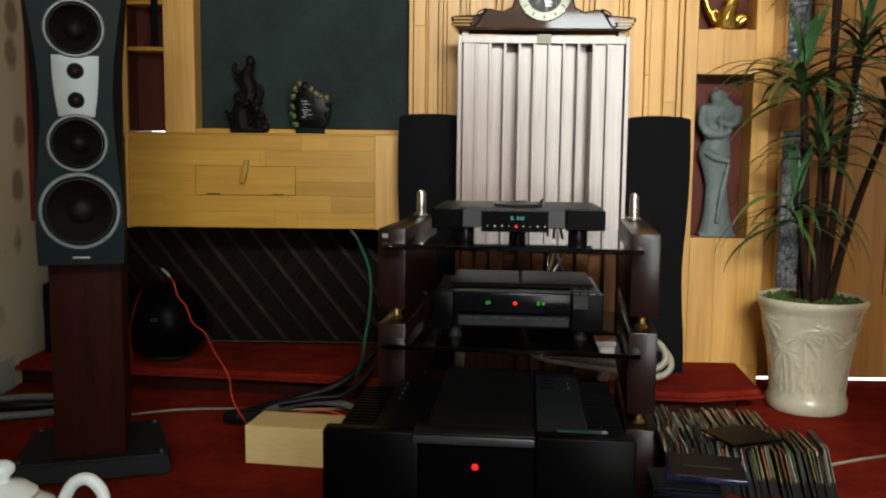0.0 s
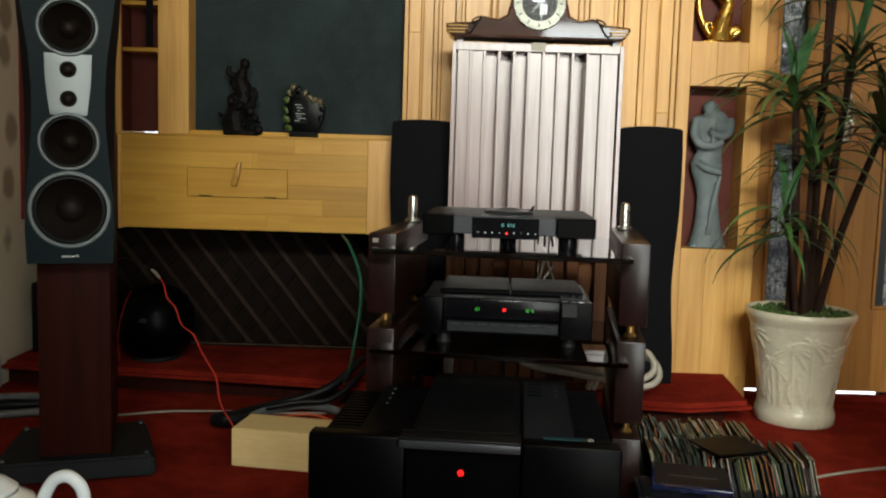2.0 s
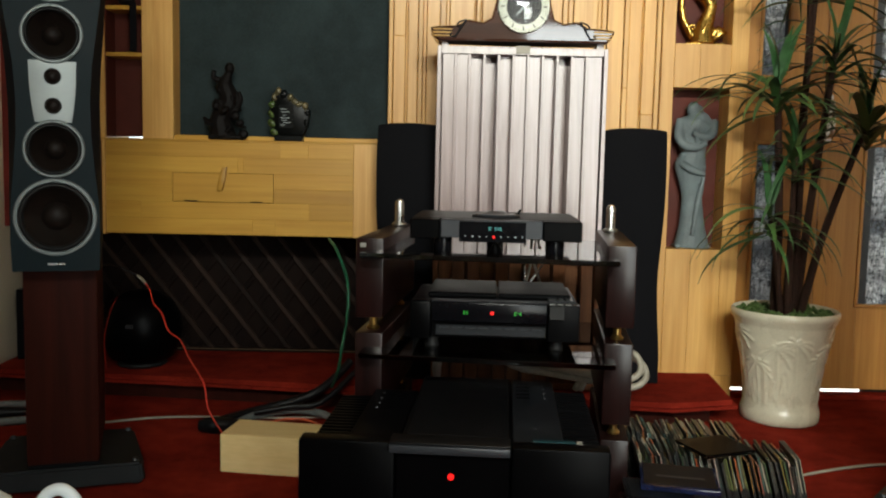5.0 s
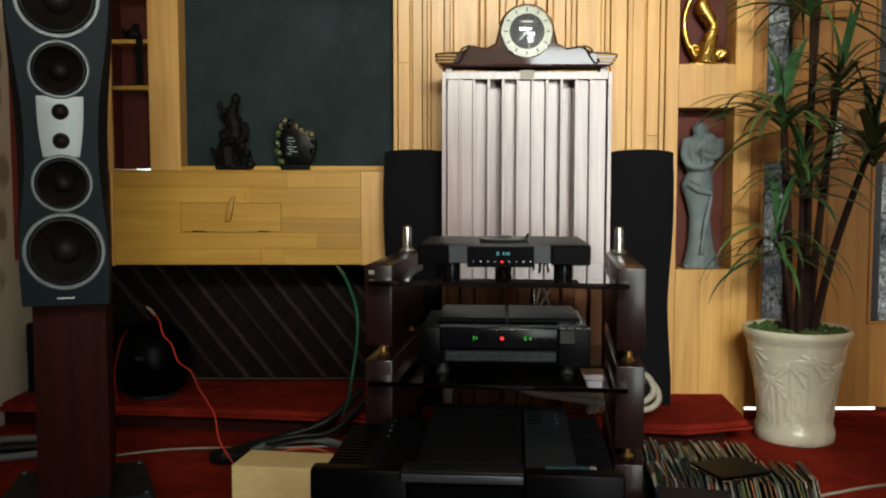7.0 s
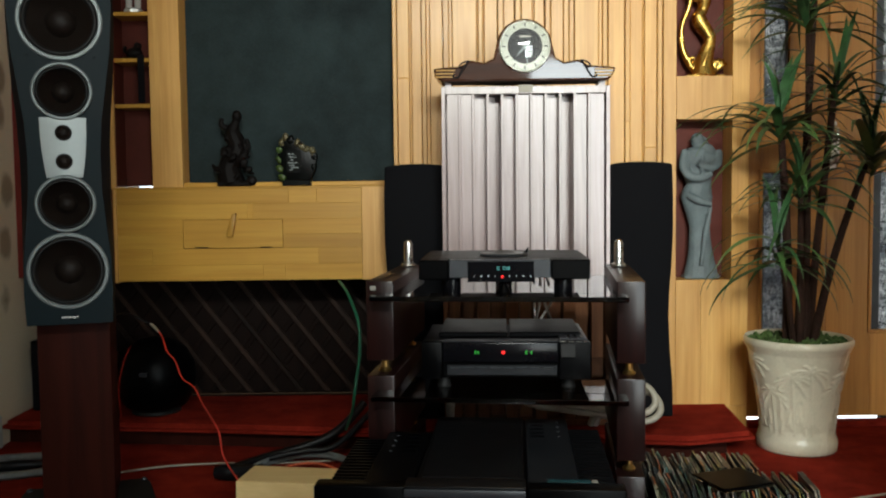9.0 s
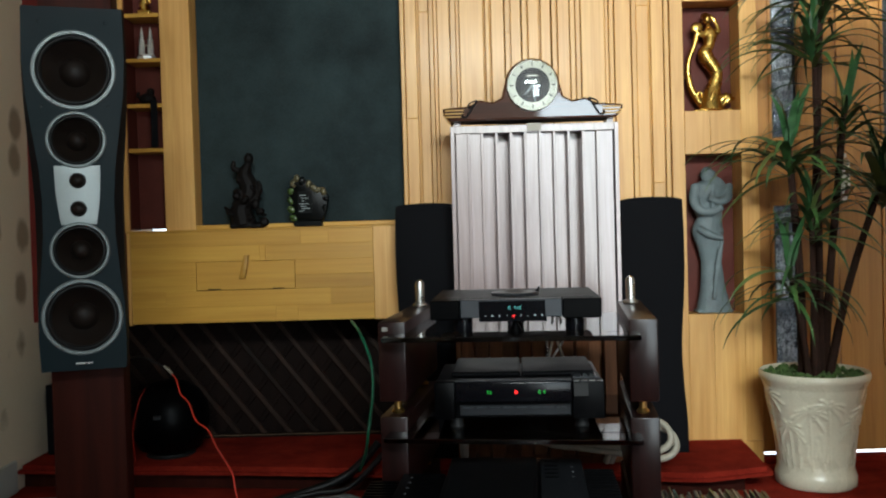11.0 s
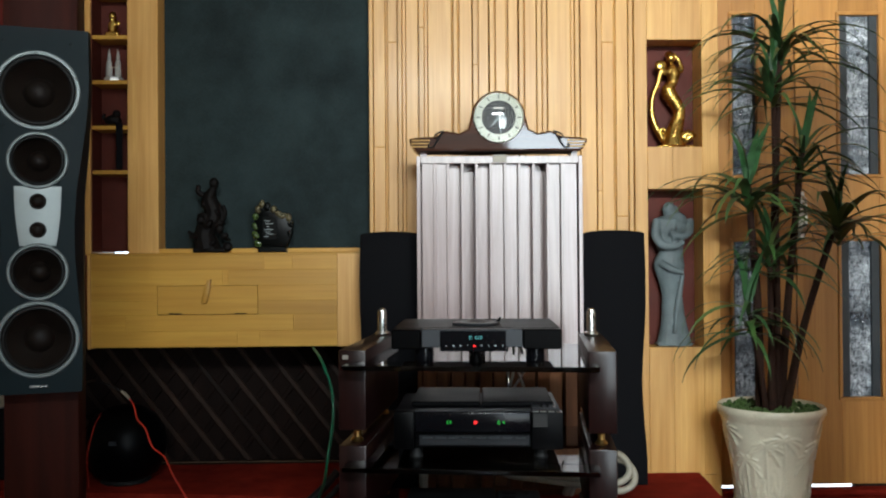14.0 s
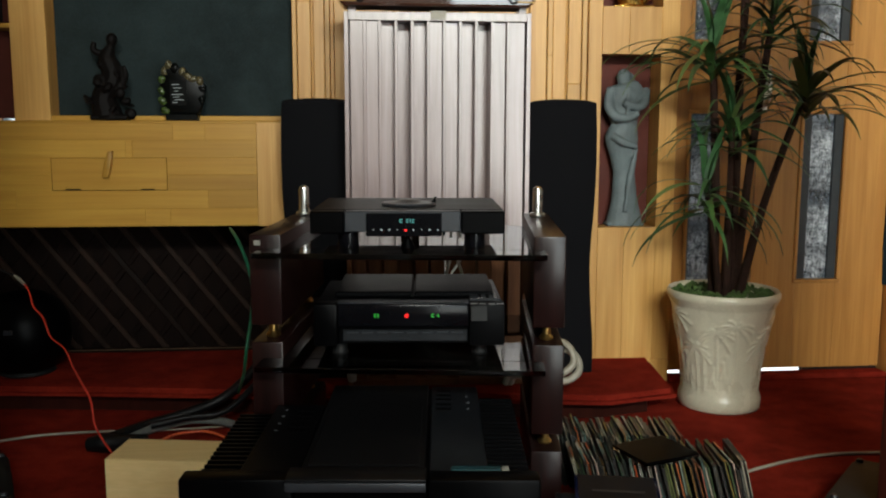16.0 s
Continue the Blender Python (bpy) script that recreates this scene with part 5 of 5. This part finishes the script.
bm_tube([(-0.036, -0.014, 0.276), (-0.045, -0.01, 0.235), (-0.062, -0.004, 0.19), (-0.066, 0, 0.14), (-0.055, 0, 0.085), (-0.028, 0, 0.04), (0.0, 0, 0.016)], [0.009, 0.009, 0.009, 0.010, 0.012, 0.015, 0.018], 10, 6, b)
for q in range(5):
    a = radians(20 + 36 * q)
    bm_tube([(0.045, -0.008, 0.02), (0.062 + 0.016 * math.cos(a), -0.014, 0.036 + 0.016 * math.sin(a)), (0.066 + 0.028 * math.cos(a), -0.006, 0.036 + 0.03 * math.sin(a))], [0.010, 0.010, 0.006], 8, 4, b)
bm_tube([(0.03, -0.006, 0.03), (0.042, -0.008, 0.055), (0.056, -0.008, 0.058)], [0.010, 0.008, 0.005], 8, 4, b)
bm_tube([(-0.03, -0.008, 0.035), (-0.04, -0.01, 0.06), (-0.026, -0.012, 0.07), (-0.02, -0.012, 0.056)], [0.008, 0.006, 0.005, 0.004], 8, 5, b)
bm_tube([(-0.006, -0.03, 0.012), (0.012, -0.028, 0.06), (0.03, -0.022, 0.11)], [0.006, 0.006, 0.004], 8, 4, b)
bm_box(-0.05, 0.085, -0.022, 0.028, 0, 0.010, 0.003, bm=b)
statue("gilt_dancer_statue", pose(0.962, 3.258, 1.2445), b, gold, "polished gold curving figure statue in a niche", 60, 0.002)

v = bm_lathe([(0, 0), (0.026, 0), (0.03, 0.01), (0.035, 0.05), (0.04, 0.09), (0.038, 0.14), (0.02, 0.17), (0.018, 0.19), (0.024, 0.2), (0.02, 0.2), (0.015, 0.185), (0.0, 0.18)], 28)
vz = thing("white_vase", pose(0.955, 3.255, 1.7725), "white porcelain vase with small dark mark in a niche", "vase")
part("body", v, china, vz, "", 60)
for i in range(4):
    part("painted_mark", bm_box(0.004, 0.022 - 0.003 * (i % 2), -0.0405, -0.032, 0.075 - 0.009 * i, 0.079 - 0.009 * i), grey_case, vz)

rs = random.Random(9)
b = bm_box(-0.056, 0.056, -0.038, 0.038, 0, 0.016, 0.004)
bm_tube([(-0.01, 0, 0.012), (-0.02, 0, 0.07), (0.012, 0, 0.13), (-0.004, 0, 0.185), (0.008, 0, 0.225)], [0.045, 0.036, 0.034, 0.028, 0.012], 10, 5, b)
bm_ball((0.011, 0, 0.243), (0.017, 0.017, 0.021), b)
bm_tube([(-0.02, 0, 0.2), (-0.042, -0.01, 0.212), (-0.038, -0.01, 0.235)], [0.012, 0.01, 0.008], 7, 4, b)
for i in range(40):
    h = rs.random()
    bm_ball((rs.uniform(-0.062, 0.06) * (1.05 - 0.75 * h), rs.uniform(-0.04, 0.03), 0.018 + 0.17 * h), (rs.uniform(0.008, 0.02), 0.012, rs.uniform(0.006, 0.018)), b, Matrix.Rotation(rs.uniform(0, 3), 4, "Y"), 8)
bm_tube([(-0.03, -0.01, 0.05), (-0.06, -0.01, 0.06), (-0.078, 0, 0.075)], [0.012, 0.009, 0.006], 7, 4, b)
bm_tube([(0.03, 0, 0.1), (0.05, -0.01, 0.135), (0.045, -0.01, 0.165)], [0.012, 0.01, 0.006], 7, 4, b)
statue("bronze_group_statuette", pose(-0.676, 3.185, 0.8775), b, bronze, "blackened bronze figure group standing on the mantel")

aw = thing("award_trophy", pose(-0.46, 3.185, 0.8775), "black stone award with gilded edge on the mantel", "trophy")
part("base", bm_box(-0.048, 0.048, -0.025, 0.025, 0, 0.02, 0.002), trophy_black, aw)
part("slab", bm_prism([(-0.055, 0.02), (-0.066, 0.10), (-0.06, 0.145), (-0.036, 0.178), (-0.02, 0.165), (0.01, 0.158), (0.03, 0.132), (0.05, 0.135), (0.072, 0.105), (0.066, 0.06), (0.05, 0.02)], -0.018, 0.02, 0.005), trophy_black, aw)
gilding = plain("mottled gilding", (0.11, 0.092, 0.042), 0.35, 0.95, 110, 0.8, 150, metal=0.3)
olive_gilding = plain("green gilding", (0.05, 0.08, 0.02), 0.2, 0.9, 90, 0.6, 120)
rg = random.Random(14)
EDGE = [(-0.05, 0.03), (-0.058, 0.06), (-0.06, 0.09), (-0.058, 0.125), (-0.05, 0.15), (-0.036, 0.168), (-0.018, 0.158), (0.004, 0.15), (0.022, 0.134), (0.038, 0.126), (0.056, 0.12), (0.064, 0.095), (0.06, 0.065)]
for i, (x, z) in enumerate(EDGE):
    q = Matrix.Rotation(rg.uniform(0, 3), 4, "Y")
    lump = bm_ball((x, -0.016, z), (rg.uniform(0.009, 0.019), 0.006, rg.uniform(0.008, 0.014)), None, q, 9)
    bm_ball((x + rg.uniform(-0.008, 0.008), -0.017, z + rg.uniform(-0.01, 0.006)), (0.006, 0.007, 0.009), lump, q, 8)
    part("gilt_lump", lump, olive_gilding if i < 4 else (gilding if rg.random() < 0.55 else trophy_black), aw, "mottled gold relief" if i > 3 else "olive gold relief", 60)
part("text_plate", bm_box(-0.034, 0.016, -0.0188, -0.0176, 0.045, 0.122, 0.0004), trophy_black, aw)
for i, (w, z) in enumerate(((0.022, 0.108), (0.03, 0.098), (0.018, 0.088), (0.032, 0.078), (0.022, 0.07), (0.036, 0.062), (0.016, 0.054))):
    part("engraved_line", bm_box(-0.028 + (i % 3) * 0.004, -0.028 + w, -0.0192, -0.0178, z, z + 0.002), plate, aw)

# Ornaments on the small shelves.
SX, SY = -1.03, 3.24


def twin_towers():
    t = thing("twin_tower_model", pose(SX, SY, 1.4845), "small silver twin tower model on a shelf", "ornament")
    part("base", bm_lathe([(0.034, 0), (0.034, 0.012), (0.028, 0.018), (0, 0.018)], 8), pale_silver, t)
    for sx in (-1, 1):
        part("tower", bm_lathe([(0.0115, 0.018), (0.0115, 0.05), (0.010, 0.052), (0.010, 0.072), (0.007, 0.075), (0.006, 0.094), (0.0025, 0.110), (0, 0.122)], 10, Matrix.Translation((sx * 0.0155, 0, 0))), pale_silver, t)
    part("bridge", bm_box(-0.006, 0.006, -0.003, 0.003, 0.05, 0.056), silver, t)


twin_towers()
b = bm_box(-0.024, 0.024, -0.02, 0.02, 0, 0.018, 0.003)
bm_tube([(0, 0, 0.015), (-0.004, 0, 0.04), (-0.002, 0, 0.062)], [0.018, 0.016, 0.012], 10, 4, b)
bm_ball((-0.002, -0.002, 0.076), (0.014, 0.014, 0.013), b)
bm_ball((-0.002, 0.002, 0.088), (0.011, 0.01, 0.006), b)
bm_ball((0.018, -0.008, 0.05), (0.010, 0.006, 0.010), b)
statue("gilt_seated_figurine", pose(SX, SY, 1.6425), b, gold, "small gold and white seated figurine on a shelf")
for dx, r in ((-0.032, 0.014), (0.002, 0.011), (0.034, 0.009)):
    c = thing("small_silver_cup", pose(SX + dx, SY, 1.7985), "small silver presentation cup on a shelf", "cup", "silver cups on a shelf")
    part("bowl", bm_lathe([(0, 0), (r, 0), (r, 0.006), (r * 0.4, 0.012), (r * 0.4, 0.022), (r, 0.032), (r * 1.1, 0.055), (r * 0.95, 0.055), (r * 0.8, 0.034), (0, 0.03)], 20), silver, c)
    for sx in (-1, 1):
        part("handle", bm_tube([(sx * r, 0, 0.036), (sx * r * 1.7, 0, 0.042), (sx * r * 1.1, 0, 0.052)], 0.0018, 6, 4), silver, c)
b = bm_ball((0, 0, 0.02), (0.03, 0.022, 0.02))
bm_ball((0.012, 0, 0.045), (0.014, 0.014, 0.013), b)
bm_tube([(-0.02, 0, 0.02), (-0.035, 0, 0.03), (-0.03, 0, 0.045)], 0.006, 8, 4, b)
statue("dark_animal_ornament", pose(SX + 0.005, SY - 0.02, 1.3255), b, bronze, "small black glossy ornament on a shelf")
hang = thing("hanging_dark_strap", pose(-0.992, 3.186, 0), "dark strap hanging at the edge of shelves", "strap")
part("strap", bm_box(-0.012, 0.012, -0.006, 0.002, 1.17, 1.335, 0.003), black_cloth, hang)

# ---- cables ----


def cable(name, pts, r, material, label, cat="cable"):
    return tagged(part(name, bm_tube(pts, r, 8, 8), material, None, "", 60), label, cat)


cable("signal_lead", [(0.29, 2.49, 0.62), (0.298, 2.56, 0.54), (0.300, 2.56, 0.473), (0.29, 2.56, 0.40)], 0.003, silver, "bright braided signal lead behind the rack shelves")
cable("signal_lead", [(0.37, 2.49, 0.62), (0.345, 2.56, 0.535), (0.308, 2.562, 0.472), (0.30, 2.56, 0.40)], 0.003, silver, "bright braided signal lead behind the rack shelves")
w = cable("red_wire", [(-0.92, 3.045, 0.40), (-0.893, 3.02, 0.375), (-0.872, 2.99, 0.335), (-0.835, 2.955, 0.31), (-0.80, 2.91, 0.262), (-0.745, 2.85, 0.243), (-0.70, 2.78, 0.205), (-0.655, 2.70, 0.185), (-0.622, 2.66, 0.15), (-0.60, 2.62, 0.09), (-0.55, 2.575, 0.035), (-0.52, 2.56, 0.004)], 0.0025, cable_red, "loose red wire rising from carpet to speaker lead")
part("solder_sleeve", bm_tube([(-0.945, 3.055, 0.418), (-0.93, 3.05, 0.408), (-0.912, 3.04, 0.392)], [0.004, 0.0055, 0.0045], 8, 4), cable_white, w, "white taped end")
part("lead", bm_tube([(-0.945, 3.055, 0.418), (-1.02, 3.0, 0.46), (-1.02, 2.75, 0.44), (-0.92, 2.565, 0.40)], 0.003, 8, 6), cable_black, w, "black speaker lead")
cable("red_lead", [(-1.07, 3.10, 0.087), (-1.06, 3.06, 0.2), (-1.03, 3.04, 0.30), (-1.0, 3.02, 0.35)], 0.0012, cable_red, "thin red lead beside the round subwoofer")
cable("grey_hose_cable", [(-1.46, 2.62, 0.013), (-1.34, 2.68, 0.013), (-1.2, 2.73, 0.013), (-1.08, 2.80, 0.013), (-1.12, 2.88, 0.013), (-1.28, 2.905, 0.013), (-1.46, 2.86, 0.013)], 0.012, cable_grey, "thick grey braided cable looped on carpet")
cable("plug_lead", [(-1.36, 2.76, 0.02), (-1.28, 2.775, 0.022), (-1.2, 2.80, 0.02)], [0.014, 0.018, 0.01], cable_black, "black moulded plug lying on carpet", "plug")
cable("white_floor_wire", [(-1.0, 2.73, 0.004), (-0.93, 2.765, 0.004), (-0.82, 2.812, 0.004), (-0.68, 2.832, 0.004), (-0.5, 2.83, 0.004), (-0.3, 2.85, 0.004)], 0.0035, cable_white, "thin white wire trailing over red carpet")
cable("black_plug_lump", [(-0.64, 2.68, 0.022), (-0.6, 2.675, 0.026), (-0.56, 2.69, 0.022), (-0.50, 2.73, 0.018)], [0.018, 0.026, 0.024, 0.012], cable_black, "black plug beside the wooden box", "plug")
cable("grey_patch_cable", [(-0.56, 2.72, 0.012), (-0.5, 2.80, 0.02), (-0.40, 2.835, 0.03), (-0.30, 2.82, 0.025), (-0.22, 2.74, 0.014)], 0.0125, cable_grey, "grey sleeved cable curled on carpet")
cable("black_patch_cable", [(-0.62, 2.74, 0.012), (-0.52, 2.84, 0.02), (-0.42, 2.87, 0.04), (-0.33, 2.89, 0.07), (-0.27, 2.93, 0.11), (-0.22, 2.97, 0.16)], 0.014, cable_black, "thick black cable climbing onto the platform")
cable("black_power_cord", [(-0.5, 2.78, 0.035), (-0.40, 2.80, 0.05), (-0.3, 2.82, 0.06), (-0.2, 2.9, 0.14), (-0.14, 2.95, 0.2)], 0.010, cable_black, "black power cord draped beside the rack")
cable("orange_wire", [(-0.47, 2.66, 0.02), (-0.42, 2.70, 0.035), (-0.34, 2.72, 0.035), (-0.26, 2.68, 0.02)], 0.0035, cable_orange, "short orange wire on carpet")
cable("green_cable", [(-0.30, 3.0, 0.56), (-0.262, 2.9, 0.53), (-0.222, 2.82, 0.45), (-0.215, 2.78, 0.36), (-0.225, 2.72, 0.26), (-0.24, 2.76, 0.18), (-0.27, 2.86, 0.10)], 0.0045, cable_green, "green cable hanging beside the rack")
for dx, dz in ((-0.012, 0.0), (-0.028, 0.022)):
    cable("ivory_power_cable", [(0.22 + dx, 2.53, 0.43), (0.23 + dx, 2.62, 0.36), (0.27 + dx, 2.72, 0.24 + dz), (0.33 + dx, 2.74, 0.20 + dz), (0.42 + dx, 2.73, 0.188 + dz), (0.56 + dx, 2.71, 0.17 + dz), (0.66 + dx, 2.71, 0.155 + dz), (0.705 + dx, 2.72, 0.185 + dz), (0.685 + dx, 2.75, 0.23 + dz), (0.60 + dx, 2.82, 0.23 + dz), (0.56 + dx, 2.87, 0.16), (0.54 + dx, 2.9, 0.0965)], 0.0105, cable_white, "thick ivory power cable bundled behind the rack")
cable("white_side_wire", [(0.98, 2.36, 0.004), (1.08, 2.41, 0.004), (1.2, 2.46, 0.004), (1.32, 2.49, 0.004), (1.5, 2.49, 0.004)], 0.004, cable_white, "thin white wire across red carpet")
for x0, x1 in ((0.31, 0.345), (0.335, 0.30)):
    cable("signal_lead", [(x0, 2.52, 0.63), (0.32, 2.56, 0.56), (x1, 2.55, 0.48)], 0.004, cable_white, "pale signal lead behind the electronics")
b = bm_tube([(0.06, 2.62, 0.2), (0.06, 2.60, 0.24), (0.07, 2.6, 0.262)], [0.012, 0.014, 0.008], 10, 4)
tagged(part("white_plug", b, cable_white), "white plug behind the power amplifier", "plug")

# ---- tea things near the camera ----
TX, TY, TZ = -0.30, 0.88, 0.43
t = thing("tea_table", pose(TX - 0.1, TY - 0.05, 0), "low dark wooden tea table bearing white china", "table")
part("tabletop", bm_box(-0.3, 0.3, -0.2, 0.2, TZ - 0.03, TZ, 0.004), rack_wood, t)
for sx in (-1, 1):
    for sy in (-1, 1):
        part("leg", bm_box(sx * 0.26 - 0.02, sx * 0.26 + 0.02, sy * 0.16 - 0.02, sy * 0.16 + 0.02, 0, TZ - 0.031, 0.002), rack_wood, t)


def teapot():
    p = thing("teapot", pose(-0.381, 0.90, TZ), "glossy white china teapot on a low table", "teapot")
    part("body", bm_lathe([(0, 0), (0.03, 0), (0.034, 0.004), (0.046, 0.02), (0.05, 0.04), (0.044, 0.056), (0.03, 0.064), (0.028, 0.062), (0, 0.06)], 36), china, p, "", 60)
    part("lid", bm_lathe([(0.029, 0.0645), (0.03, 0.068), (0.02, 0.076), (0.007, 0.079), (0.006, 0.083), (0.011, 0.088), (0.011, 0.094), (0.006, 0.098), (0, 0.099)], 28), china, p, "", 60)
    part("handle", bm_tube([(0.047, 0, 0.030), (0.056, 0, 0.06), (0.066, 0, 0.078), (0.080, 0, 0.082), (0.092, 0, 0.070), (0.092, 0, 0.05), (0.075, 0, 0.02), (0.047, 0, 0.016)], 0.006, 10, 6), china, p, "", 60)
    part("spout", bm_tube([(-0.045, 0, 0.03), (-0.07, 0, 0.045), (-0.085, 0, 0.065)], [0.012, 0.008, 0.006], 10, 5), china, p, "", 60)


teapot()
